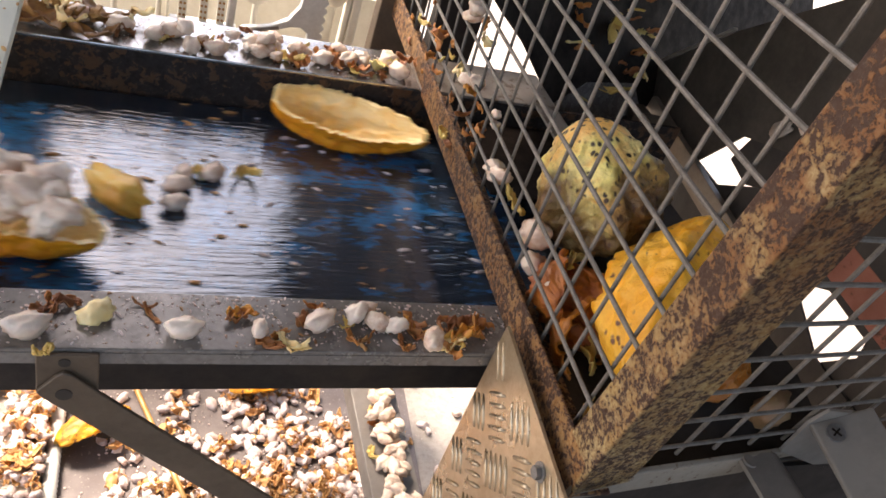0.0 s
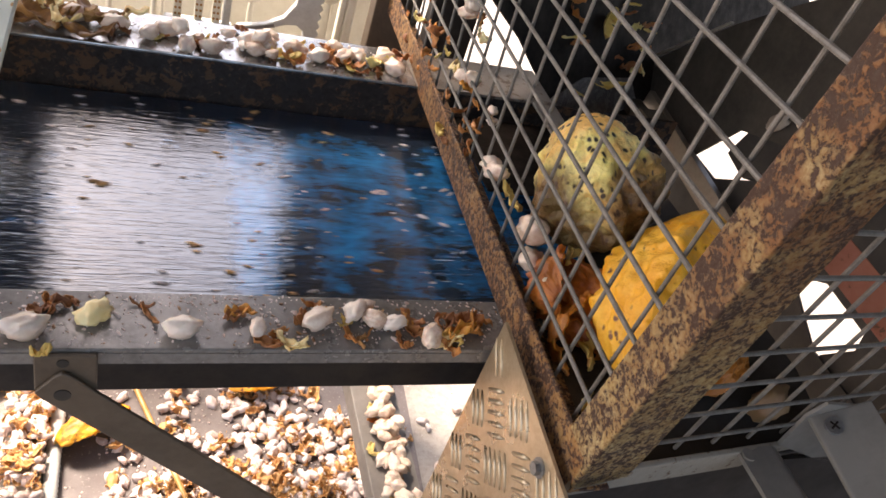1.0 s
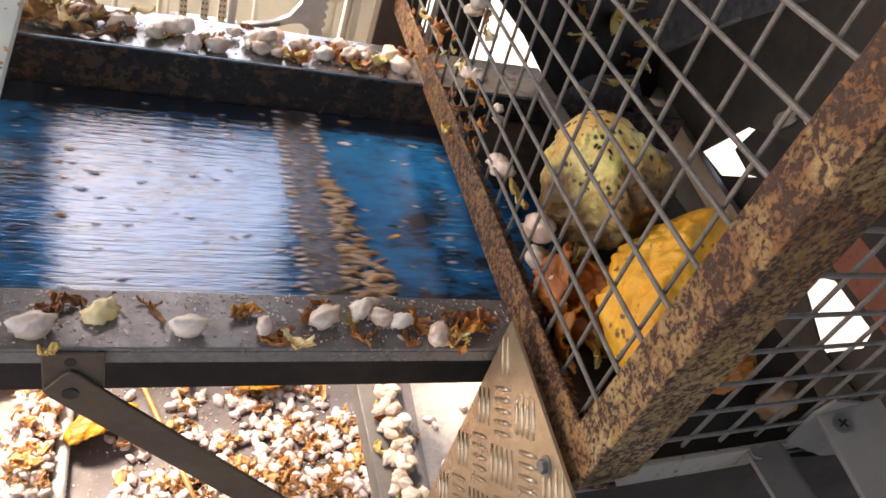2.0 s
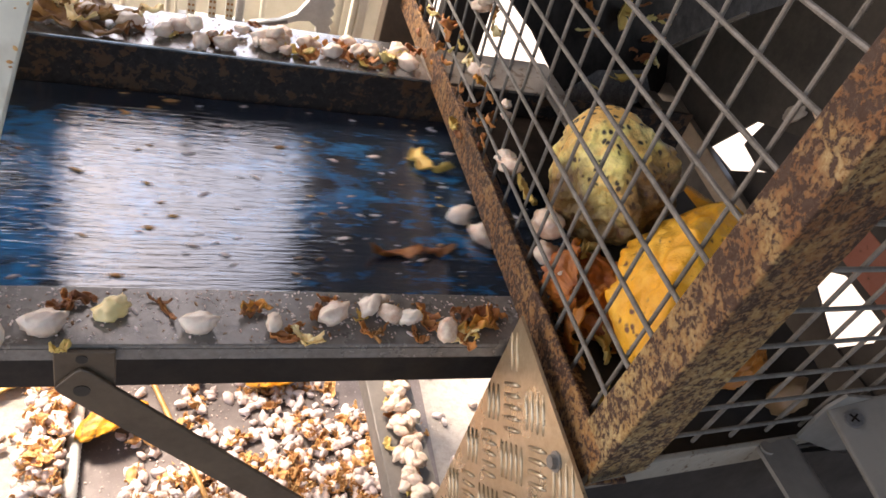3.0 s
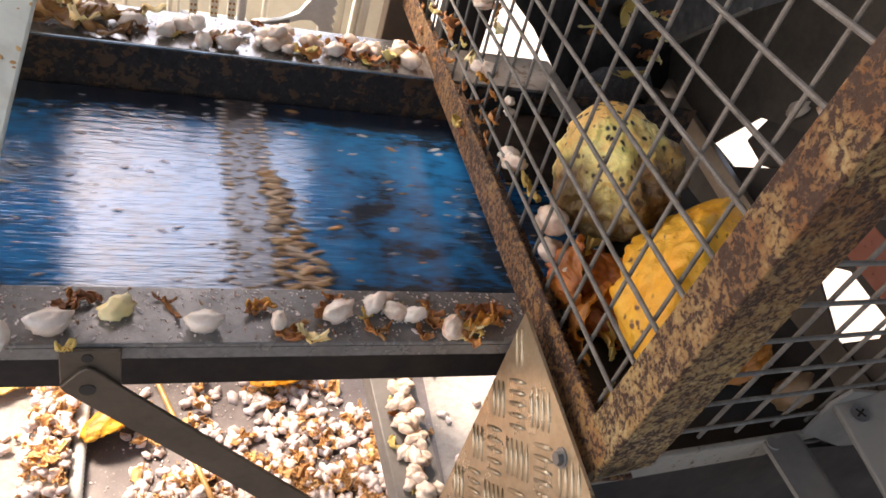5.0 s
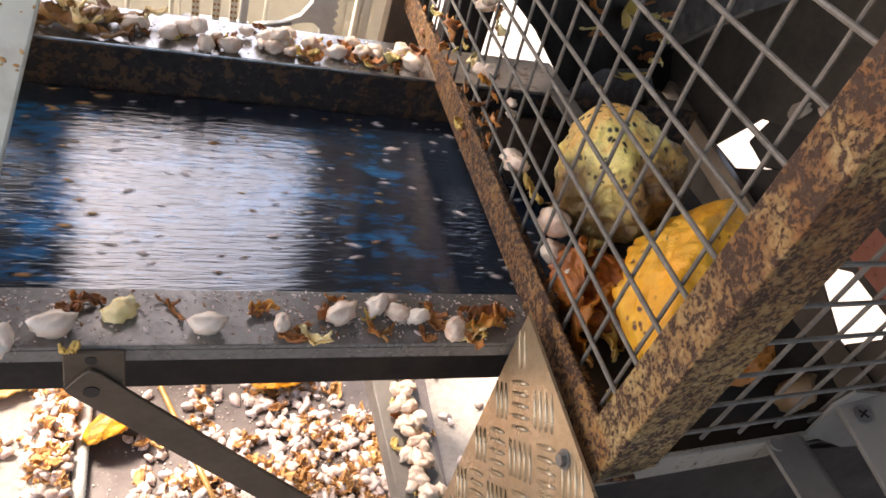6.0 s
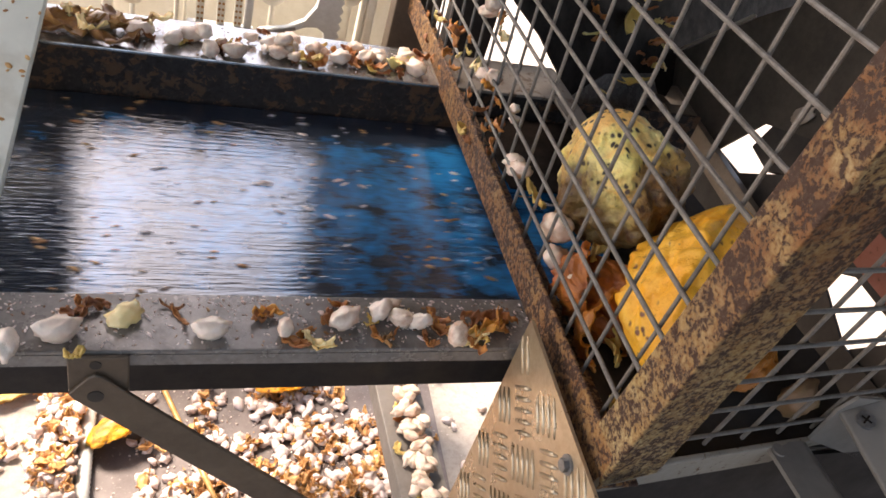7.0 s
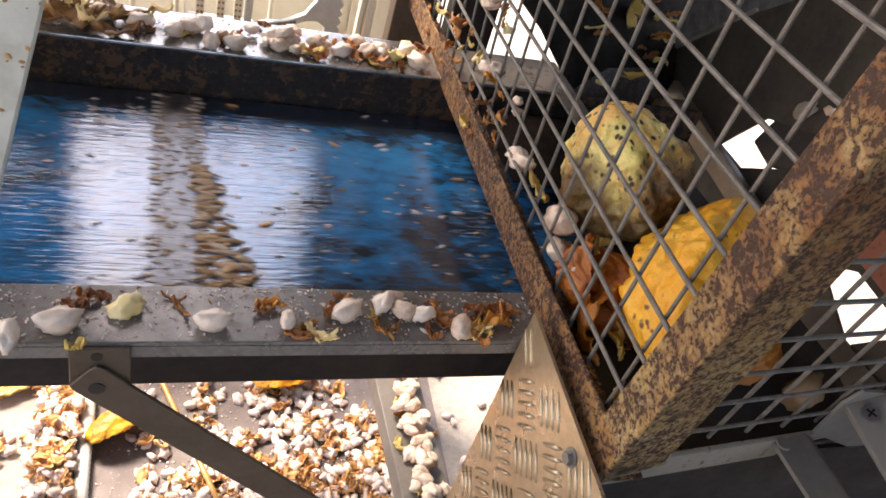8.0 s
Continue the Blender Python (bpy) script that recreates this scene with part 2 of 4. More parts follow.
def mat_mat():
    k = Mat("stained_tarpaulin", 0.6)
    big, fine = k.noise(7, 6, 0.65), k.noise(160, 5, 0.75)
    c = k.mix(k.ramp(big, (0.35, 0.0), (0.7, 1.0)), lin(0.17, 0.14, 0.125), lin(0.085, 0.065, 0.058))
    k.color(k.mix(k.ramp(fine, (0.6, 0.0), (0.68, 0.8)), c, lin(0.40, 0.34, 0.29)))
    k.rough(big, 0.4, 0.7)
    k.bump(fine, 0.4, 0.002)
    return k.m


LOOP, SPEED = 1.90, 0.66
SEAM_X, SEAM_T = 0.25, 7.6


def mat_belt():
    """Blue rubber, wet, with a dark film over part of its length. u runs along the belt from its seam, v across, in metres."""
    k = Mat("wet_blue_belt", 0.3, spec=0.65)
    uv = k.t.nodes.new("ShaderNodeTexCoord").outputs["UV"]
    sep = k.t.nodes.new("ShaderNodeSeparateXYZ")
    k.link(uv, sep.inputs[0])
    blot = k.noise(9, 5, 0.7, k.scaled(1, 1, 1, uv), 0.5)
    smear = k.noise(30, 5, 0.75, k.scaled(0.6, 1.5, 1, uv), 0.3)
    u = k.t.nodes.new("ShaderNodeMapRange")
    u.inputs["From Min"].default_value, u.inputs["From Max"].default_value = -LOOP / 2, LOOP / 2
    k.link(sep.outputs["X"], u.inputs["Value"])
    # film of dirt along the loop: thick far from the seam, thin near it
    film = k.ramp(u.outputs[0], (0.0, 0.74), (0.124, 0.70), (0.136, 0.22), (0.148, 0.22), (0.160, 0.46), (0.20, 0.34), (0.30, 0.40), (0.38, 0.26), (0.5, 0.20), (0.64, 0.32), (0.74, 0.38), (0.80, 0.49), (0.88, 0.46), (0.94, 0.53), (1.0, 0.70))
    dirt = k.mix(0.55, film, k.ramp(k.mix(0.5, blot, smear), (0.27, 0.05), (0.73, 0.95)))
    across = k.t.nodes.new("ShaderNodeMath")
    across.operation = "ADD"
    k.link(sep.outputs["Y"], across.inputs[0])
    across.inputs[1].default_value = 0.5
    # Darker edges: grime, plus the rail's shade and reflection put into the colour.
    edge = k.ramp(across.outputs[0], (0.33, 0.32), (0.37, 0.06), (0.60, 0.0), (0.645, 0.10), (0.675, 0.34))
    dirt = k.mix(1.0, dirt, edge, "ADD")
    cover = k.ramp(dirt, (0.37, 0.0), (0.54, 0.97))
    splice = k.ramp(u.outputs[0], (0.507, 0.0), (0.510, 0.80), (0.532, 0.72), (0.537, 0.0))
    blue = k.mix(k.noise(40, 4, 0.6, uv), lin(0.008, 0.155, 0.37), lin(0.012, 0.228, 0.52))
    k.b.inputs["Coat Weight"].default_value = 1.0
    k.b.inputs["Coat IOR"].default_value = 1.62
    k.b.inputs["Coat Roughness"].default_value = 0.05
    film_c = k.mix(smear, lin(0.007, 0.010, 0.016), lin(0.026, 0.030, 0.038))
    body = k.mix(cover, blue, film_c)
    k.color(k.mix(splice, body, k.mix(k.ramp(k.noise(90, 4, 0.7, uv), (0.45, 0.0), (0.6, 1.0)), lin(0.060, 0.046, 0.042), lin(0.20, 0.15, 0.125))))
    grain = k.noise(170, 3, 0.65, k.scaled(0.10, 1.0, 1, uv))
    k.link(k.mix(splice, k.ramp(k.mix(0.5, smear, grain), (0.3, 0.03), (0.7, 0.12)), (0.42, 0.42, 0.42, 1)), k.b.inputs["Roughness"])
    k.link(k.ramp(splice, (0.0, 1.0), (1.0, 0.25)), k.b.inputs["Coat Weight"])
    ripple = k.noise(34, 4, 0.7, k.scaled(0.30, 1.6, 1, uv), 0.2)
    k.bump(k.mix(0.74, ripple, grain), 0.85, 0.0018)
    k.link(k.b.inputs["Normal"].links[0].from_socket, k.b.inputs["Coat Normal"])
    return k.m


GROUND, TARP, BELT = mat_ground(), mat_mat(), mat_belt()


# ---- mesh helpers ----
def link_mesh(name, bm, material, parent=None, label="", smooth=False):
    me = bpy.data.meshes.new(name)
    bm.normal_update()
    bm.to_mesh(me)
    bm.free()
    for mt in material if isinstance(material, (list, tuple)) else (material,):
        me.materials.append(mt)
    if smooth:
        me.polygons.foreach_set("use_smooth", [True] * len(me.polygons))
    ob = new(name, me)
    ob.parent = parent
    if label:
        tagged(ob, label)
    return ob


def part(name, bm, material, parent, label="", smooth=False):
    return link_mesh(name, bm, material, parent, label, smooth)


def thing(name, label, category, group="", kind="", at=(0, 0, 0)):
    ob = new(name)
    ob.location = at
    ob.empty_display_size = 0.05
    return tagged(ob, label, category, group, kind)


def box(bm, x0, x1, y0, y1, z0, z1, bevel=0.0, m=None):
    r = bmesh.ops.create_cube(bm, size=1.0)
    mat = Matrix.Translation(((x0 + x1) / 2, (y0 + y1) / 2, (z0 + z1) / 2)) @ Matrix.Diagonal((x1 - x0, y1 - y0, z1 - z0, 1))
    bmesh.ops.transform(bm, matrix=(m @ mat) if m else mat, verts=r["verts"])
    if bevel:
        edges = list({e for v in r["verts"] for e in v.link_edges})
        bmesh.ops.bevel(bm, geom=edges, offset=bevel, segments=2, affect="EDGES", profile=0.5)
    return bm


def boxed(*a, **k):
    return box(bmesh.new(), *a, **k)


def axes(o, x, y, z):
    return Matrix((Vector(x).normalized(), Vector(y).normalized(), Vector(z).normalized())).transposed().to_4x4() if o is None else Matrix.Translation(o) @ axes(None, x, y, z)


def rod(p, q, r, sides=8, bm=None, r2=None):
    bm = bm or bmesh.new()
    p, q = Vector(p), Vector(q)
    m = Matrix.Translation((p + q) / 2) @ (q - p).to_track_quat("Z", "Y").to_matrix().to_4x4()
    bmesh.ops.create_cone(bm, cap_ends=True, segments=sides, radius1=r, radius2=r2 or r, depth=(q - p).length, matrix=m)
    return bm


def prism(outline, depth, m=None, bevel=0.0):
    """A flat plate of that outline in its own xy plane, depth thick along z."""
    bm = bmesh.new()
    vs = [bm.verts.new((x, y, 0)) for x, y in outline]
    f = bm.faces.new(vs)
    ext = bmesh.ops.extrude_face_region(bm, geom=[f])
    bmesh.ops.translate(bm, vec=(0, 0, depth), verts=[v for v in ext["geom"] if isinstance(v, bmesh.types.BMVert)])
    bmesh.ops.recalc_face_normals(bm, faces=bm.faces)
    if bevel:
        bmesh.ops.bevel(bm, geom=list(bm.edges), offset=bevel, segments=1, affect="EDGES")
    if m:
        bm.transform(m)
    return bm


def lumpy(seed, rx, ry, rz, rough=0.18, detail=2, freq=1.6):
    """A wet bean in its pulp: an uneven, slightly pinched ellipsoid."""
    rnd = random.Random(seed)
    bm = bmesh.new()
    bmesh.ops.create_icosphere(bm, subdivisions=detail, radius=1.0)
    off = Vector((rnd.uniform(0, 50), rnd.uniform(0, 50), rnd.uniform(0, 50)))
    for v in bm.verts:
        p = v.co.copy()
        k = 1 + rough * noise.noise(p * freq + off) + 0.4 * rough * noise.noise(p * freq * 3 + off)
        k *= 1 - 0.16 * max(0.0, p.x) ** 2
        k *= 1 - 0.16 * math.exp(-((p.y - 0.25 * math.sin(2 * p.x)) / 0.16) ** 2) * max(0.0, p.z)     # crease
        k *= 1 + 0.35 * rough * (1 - abs(noise.noise(p * freq * 2.1 + off)) * 2)
        v.co = Vector((p.x * rx * k, (p.y + 0.16 * math.sin(1.7 * p.x)) * ry * k, p.z * rz * k))
    return bm


def shred(seed, length, width, curl=1.0, thick=0.0012):
    """A torn, crumpled strip of husk with ragged edges and ends."""
    rnd = random.Random(seed)
    off = Vector((rnd.uniform(0, 90), rnd.uniform(0, 90), rnd.uniform(0, 90)))
    bm = bmesh.new()
    n, k = 14, 6
    rows = []
    bend, twist = rnd.uniform(0.5, 2.2) * curl, rnd.uniform(-1.6, 1.6)
    cup, sway = rnd.uniform(-0.2, 0.9), rnd.uniform(-0.9, 0.9)
    lean = rnd.uniform(-0.5, 0.5)
    for i in range(n + 1):
        s = i / n
        a = (s - 0.5) * bend
        c = Vector((math.sin(a) * length / max(bend, 0.3), sway * width * math.sin(3 * s), (1 - math.cos(a)) * length / max(bend, 0.3)))
        row = []
        for j in range(k + 1):
            q = j / k - 0.5
            rag = 0.62 + 0.75 * noise.noise(Vector((s * 5.5, 3.0 if q > 0 else 9.0, 0)) + off) + 0.25 * noise.noise(Vector((s * 17, 3.0 if q > 0 else 9.0, 0)) + off)
            w = width * max(0.18, rag) * min(1.0, 0.35 + 3.2 * s, 0.35 + 3.2 * (1 - s))
            t = twist * (s - 0.5)
            p = c + Vector((lean * q * width + 0.10 * length * noise.noise(Vector((q * 4, s, 5)) + off) * abs(2 * s - 1), math.cos(t) * q * w, math.sin(t) * q * w + cup * w * 2 * q * q))
            p += Vector((0.15, 0.3, 0.50)) * min(width, 0.017) * noise.noise(Vector((s * 4.5, q * 2.6, 0)) + off)
            row.append(bm.verts.new(p))
        rows.append(row)
    grid = [[v.co.copy() for v in row] for row in rows]
    under = []
    for i in range(n + 1):
        row = []
        for j in range(k + 1):
            a = grid[min(i + 1, n)][j] - grid[max(i - 1, 0)][j]
            b = grid[i][min(j + 1, k)] - grid[i][max(j - 1, 0)]
            nrm = a.cross(b)
            nrm = nrm.normalized() if nrm.length > 1e-12 else Vector((0, 0, 1))
            row.append(bm.verts.new(grid[i][j] - nrm * thick))
        under.append(row)
    for i in range(n):
        for j in range(k):
            bm.faces.new((rows[i][j], rows[i + 1][j], rows[i + 1][j + 1], rows[i][j + 1]))
            bm.faces.new((under[i][j], under[i][j + 1], under[i + 1][j + 1], under[i + 1][j]))
        for e in (0, k):
            bm.faces.new((rows[i][e], rows[i + 1][e], under[i + 1][e], under[i][e]))
    for j in range(k):
        for e in (0, n):
            bm.faces.new((rows[e][j], rows[e][j + 1], under[e][j + 1], under[e][j]))
    bmesh.ops.recalc_face_normals(bm, faces=bm.faces)
    lo = min(v.co.z for v in bm.verts)
    bmesh.ops.translate(bm, vec=(0, 0, -lo), verts=bm.verts)
    return bm


def pod_mesh(seed, length, radius, ridges=10, depth=0.07, warts=0.03, half=False, shell=0.0, lobes=0.4, blunt=0.62, gnarl=0.0):
    """A cacao pod along x: ribbed, warty, blunt at the stalk and pointed at the tip. half: only the lower half, hollow."""
    rnd = random.Random(seed)
    off = Vector((rnd.uniform(0, 50), rnd.uniform(0, 50), 3))
    nu, nv = (80, 120) if gnarl else (40, 60)
    bm = bmesh.new()

    def at(i, a, k):
        s = i / nu
        x = (s - 0.5) * length
        prof = (math.sin(math.pi * s ** 0.86)) ** blunt if 0 < s < 1 else 0.0
        prof *= 1 - 0.22 * s ** 3
        fade = math.sin(math.pi * s)
        rib = 1 + depth * fade * ((1 - lobes) * math.cos(a * ridges) + lobes * math.cos(a * ridges / 2))
        p = Vector((x, math.cos(a), math.sin(a)))
        wart = 1 + warts * noise.noise(Vector((x * 55, p.y * 3.2, p.z * 3.2)) + off) + 0.6 * warts * noise.noise(Vector((x * 140, p.y * 8, p.z * 8)) + off)
        if gnarl:      # knobs and wrinkles, thickest along the ribs
            q = Vector((x * 42, p.y * 2.4, p.z * 2.4)) + off
            knob = 1 - 2 * abs(noise.noise(q))
            wart += gnarl * (0.55 * knob + 0.45 * noise.noise(q * 2.3) + 0.22 * noise.noise(q * 5.5)) * (0.5 + 0.5 * fade)
        r = radius * prof * rib * wart * k
        return Vector((x * (1 - (1 - k) * 0.6), p.y * r, p.z * r * (0.94)))

    if not half:
        ring = []
        for i in range(1, nu):
            ring.append([bm.verts.new(at(i, 2 * math.pi * j / nv, 1)) for j in range(nv)])
        for i in range(nu - 2):
            for j in range(nv):
                bm.faces.new((ring[i][j], ring[i + 1][j], ring[i + 1][(j + 1) % nv], ring[i][(j + 1) % nv]))
        for end, x in ((0, -0.5), (-1, 0.5)):
            c = bm.verts.new((x * length * 1.01, 0, 0))
            for j in range(nv):
                bm.faces.new((c, ring[end][j], ring[end][(j + 1) % nv]))
        bmesh.ops.recalc_face_normals(bm, faces=bm.faces)
        return bm
    out, inn, hv = [], [], nv // 2
    for i in range(1, nu):
        a_of = lambda j: math.pi + math.pi * j / hv
        cut = 0.004 * noise.noise(Vector((i * 0.4, 0, 0)) + off)
        row_o = [at(i, a_of(j), 1) for j in range(hv + 1)]
        row_i = [at(i, a_of(j), 1 - shell) for j in range(hv + 1)]
        for r in (row_o, row_i):
            for e in (0, hv):
                r[e].z += cut
        out.append([bm.verts.new(c) for c in row_o])
        inn.append([bm.verts.new(c) for c in row_i])
    for i in range(nu - 2):
        for j in range(hv):
            bm.faces.new((out[i][j], out[i][j + 1], out[i + 1][j + 1], out[i + 1][j])).material_index = 0
            bm.faces.new((inn[i][j], inn[i + 1][j], inn[i + 1][j + 1], inn[i][j + 1])).material_index = 1
        for e in (0, hv):
            bm.faces.new((out[i][e], out[i + 1][e], inn[i + 1][e], inn[i][e])).material_index = 1
    for i in (0, nu - 2):
        for j in range(hv):
            bm.faces.new((out[i][j], out[i][j + 1], inn[i][j + 1], inn[i][j])).material_index = 1
    bmesh.ops.recalc_face_normals(bm, faces=bm.faces)
    return bm


# ---- ground and unseen light blockers ----
def build_setting():
    bm = bmesh.new()
    bmesh.ops.create_grid(bm, x_segments=60, y_segments=60, size=40)
    tagged(link_mesh("ground", bm, GROUND), "worn pale concrete yard floor", "ground", kind="structure")
    edge = [(-0.095, 0.35), (0.30, 0.33), (0.60, 0.36), (0.585, 0.8), (0.605, 1.1), (0.60, 1.6), (0.2, 1.65), (-0.10, 1.6), (-0.085, 1.0)]
    tagged(link_mesh("tarpaulin", prism(edge, 0.004), TARP), "dark stained wet tarpaulin spread on the concrete", "tarpaulin")
    # unseen dark sheets added to block sky light from above, behind and far right
    tagged(link_mesh("ceiling", boxed(-2.2, 3.3, -2.3, 2.0, 2.6, 2.65), DARK_SHEET), "unseen dark sheet overhead, added to cut sky light", "roof", kind="structure")
    tagged(link_mesh("wall_south", boxed(-2.2, 3.3, -2.3, -2.2, 0, 1.3), DARK_SHEET), "unseen low dark screen, added to cut light from the south", "wall", kind="structure")
    tagged(link_mesh("wall_east", boxed(3.2, 3.3, -2.2, 1.0, 0, 2.6), DARK_SHEET), "unseen dark screen, added to cut light from the east", "wall", kind="structure")
    for x, y in ((-2.1, 1.95), (3.2, 1.95)):
        tagged(link_mesh("shed_post", boxed(x - 0.04, x + 0.04, y - 0.04, y + 0.04, 0, 2.6, bevel=0.008), BRACE), "unseen square steel post added under the light-blocking sheet", "post", "shed posts")


build_setting()

ZB, RZ = 0.81, 0.867


# ---- conveyor ----
def build_conveyor():
    c = thing("conveyor", "steel belt conveyor with a wet blue rubber belt between angle-iron rails", "conveyor")
    fr = part("front_rail", boxed(-0.50, 0.60, 0.423, 0.4835, 0.8625, RZ, bevel=0.0012), RAIL, c, "wet grey steel rail flange strewn with beans")
    # web coloured near-black in place of the shade below the flange
    part("rail_web", boxed(-0.50, 0.60, 0.479, 0.4835, 0.752, 0.8625), DARK_SHADED_STEEL, fr)
    part("rail_lip", boxed(-0.50, 0.60, 0.423, 0.4265, 0.851, 0.8625), RAIL, fr)
    br = part("back_rail", boxed(-0.50, 0.345, 0.8765, 0.968, 0.8625, RZ, bevel=0.0012), RAIL_WET, c, "shiny wet steel rail flange strewn with beans")
    part("rail_end", boxed(0.345, 0.547, 0.8765, 0.968, 0.8625, RZ, bevel=0.0012), RAIL_DULL, br, "dull dirty end of the rail flange")
    part("end_flange", boxed(0.514, 0.547, 0.775, 0.8763, 0.8625, RZ, bevel=0.0012), RAIL_DULL, br, "dull dirty cross flange at the rail end")
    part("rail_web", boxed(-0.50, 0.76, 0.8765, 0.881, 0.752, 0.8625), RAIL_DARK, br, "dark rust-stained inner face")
    for x, y in ((-0.40, 0.44), (-0.40, 0.935), (0.52, 0.44), (0.71, 0.8815)):
        part("leg", boxed(x, x + 0.04, y, y + 0.03, 0, 0.8620, bevel=0.002), BRACE, c)
    part("bed", boxed(-0.235, 0.55, 0.50, 0.865, 0.778, 0.802), DARK_SHEET, c)
    for x in (-0.27, 0.5858):
        r = part("roller", rod((x, 0.49, ZB - 0.03), (x, 0.868, ZB - 0.03), 0.0258, 24), RAIL, c, smooth=False)
        part("shaft", rod((x, 0.47, ZB - 0.03), (x, 0.885, ZB - 0.03), 0.010, 12), ZINC, r)
    # bracket and brace on the front rail
    b = part("bracket", boxed(-0.053, -0.011, 0.4185, 0.4225, 0.826, 0.8645, bevel=0.001), BRACE, c, "brown-grey bracket plate with bolt holes")
    part("bolt_hole", rod((-0.034, 0.4195, 0.8570), (-0.034, 0.4178, 0.8570), 0.0042, 14), DARK_SHEET, b)
    m = axes((0.0, 0.4183, 0.0), (1, 0, 0), (0, 0, 1), (0, -1, 0))
    brace = part("brace", prism([(-0.053, 0.829), (-0.0485, 0.8215), (0.363, 0.400), (0.385, 0.422), (-0.011, 0.828), (-0.028, 0.8465), (-0.034, 0.8500), (-0.039, 0.8470)], 0.004, m, 0.0008), BRACE, c, "flat brown-grey diagonal brace")
    part("bolt_hole", rod((-0.034, 0.4150, 0.8265), (-0.034, 0.4135, 0.8265), 0.006, 14), DARK_SHEET, brace)
    # low cross bar of the stand
    cb = part("cross_bar", boxed(0.374, 0.452, 0.46, 0.93, 0.296, 0.301, bevel=0.001), GREY_PAINT, c, "grey steel cross bar heaped with beans")
    part("flange", boxed(0.374, 0.378, 0.46, 0.93, 0.262, 0.296), GREY_PAINT, cb)
    for y in (0.44, 0.935):
        part("side_bar", boxed(-0.36, 0.56, y + 0.004, y + 0.026, 0.262, 0.2955), BRACE, c)
    return c


CONVEYOR = build_conveyor()


def belt_pose(s):
    """Pose of a belt piece whose middle lies s metres along the loop, counted from the left end of the upper run."""
    xl, r = -0.27, 0.03
    run = (LOOP - 2 * math.pi * r) / 2
    s %= LOOP
    if s < run:
        return pose(xl + s, 0.68, ZB, 0, 0, 0)
    s -= run
    if s < math.pi * r:
        a = s / r
        return pose(xl + run + r * math.sin(a), 0.68, ZB - r + r * math.cos(a), 0, math.degrees(a), 0)
    s -= math.pi * r
    if s < run:
        return pose(xl + run - s, 0.68, ZB - 2 * r, 0, 180, 0)
    a = (s - run) / r
    return pose(xl - r * math.sin(a), 0.68, ZB - r - r * math.cos(a), 0, 180 + math.degrees(a), 0)


PIECES = 38
PITCH = LOOP / PIECES
belt_pieces = []


def build_belt():
    rnd = random.Random(11)
    for i in range(PIECES):
        mid = (i + 0.5) * PITCH - LOOP / 2     # metres from the seam
        bm = boxed(-PITCH / 2, PITCH / 2, -0.19, 0.19, -0.004, 0)
        uvl = bm.loops.layers.uv.new("along")
        for f in bm.faces:
            for lp in f.loops:
                lp[uvl].uv = (mid + lp.vert.co.x, lp.vert.co.y)
        ob = part("belt_piece", bm, BELT, CONVEYOR, "wet blue rubber belt with dark dirt film" if i == 0 else "")
        belt_pieces.append((ob, mid))
        # loose crumbs that stick to the belt
        cb = bmesh.new()
        for k in range(14):
            l = rnd.uniform(0.0016, 0.0042) if rnd.random() < 0.75 else rnd.uniform(0.004, 0.007)
            crumb(cb, rnd, rnd.uniform(-0.5, 0.5) * PITCH, rnd.uniform(-0.185, 0.185), l)
        tagged(part("grit", cb, HUSK_STUFF if rnd.random() < 0.45 else BEAN_STUFF, ob), kind="stuff")
        # the seam: two rows of pale lacing clips, and a drift of husk caught behind them towards the front edge
        for row in (0.0165, 0.0625):
            if mid - PITCH / 2 <= row < mid + PITCH / 2:
                for k in range(44):
                    if rnd.random() < 0.25:
                        continue
                    clip = new("lacing_clip", CLIP[k % 3])
                    clip.parent = ob
                    clip.matrix_basis = pose(row - mid + rnd.uniform(-0.0045, 0.0045), -0.183 + 0.0085 * k, 0.0, 0, 0, rnd.uniform(-14, 14))
        if 0 < mid < 0.13:
            db = bmesh.new()
            for k in range(230):
                y = -0.185 + 0.23 * rnd.random() ** 1.7
                x = 0.060 + rnd.uniform(0, 1) ** 1.3 * (0.058 - 0.20 * (y + 0.185)) + rnd.uniform(-0.006, 0.004)
                l = rnd.uniform(0.003, 0.0085)
                if mid - PITCH / 2 <= x < mid + PITCH / 2 and x > 0.052:
                    crumb(db, rnd, x - mid, y, l * rnd.uniform(0.8, 1.5), 0.3, rnd.uniform(0.0, 0.003))
            for k in range(150):      # thin scatter between the rows
                x, y = rnd.uniform(0.016, 0.068), rnd.uniform(-0.185, 0.185)
                if mid - PITCH / 2 <= x < mid + PITCH / 2:
                    crumb(db, rnd, x - mid, y, rnd.uniform(0.0015, 0.004))
            tagged(part("husk_drift", db, DRIFT, ob, "tan husk crumbs caught at the belt seam"), kind="stuff")


def crumb(bm, rnd, x, y, l, tall=0.3, lift=0.0008):
    r = bmesh.ops.create_icosphere(bm, subdivisions=1, radius=1.0)
    m = Matrix.Translation((x, y, lift)) @ pose(0, 0, 0, rnd.uniform(-15, 15), 0, rnd.uniform(-35, 35)) @ Matrix.Diagonal((l * 1.25, l * rnd.uniform(0.25, 0.55), l * tall, 1))
    for v in r["verts"]:
        v.co *= rnd.uniform(0.7, 1.2)
    bmesh.ops.transform(bm, matrix=m, verts=r["verts"])


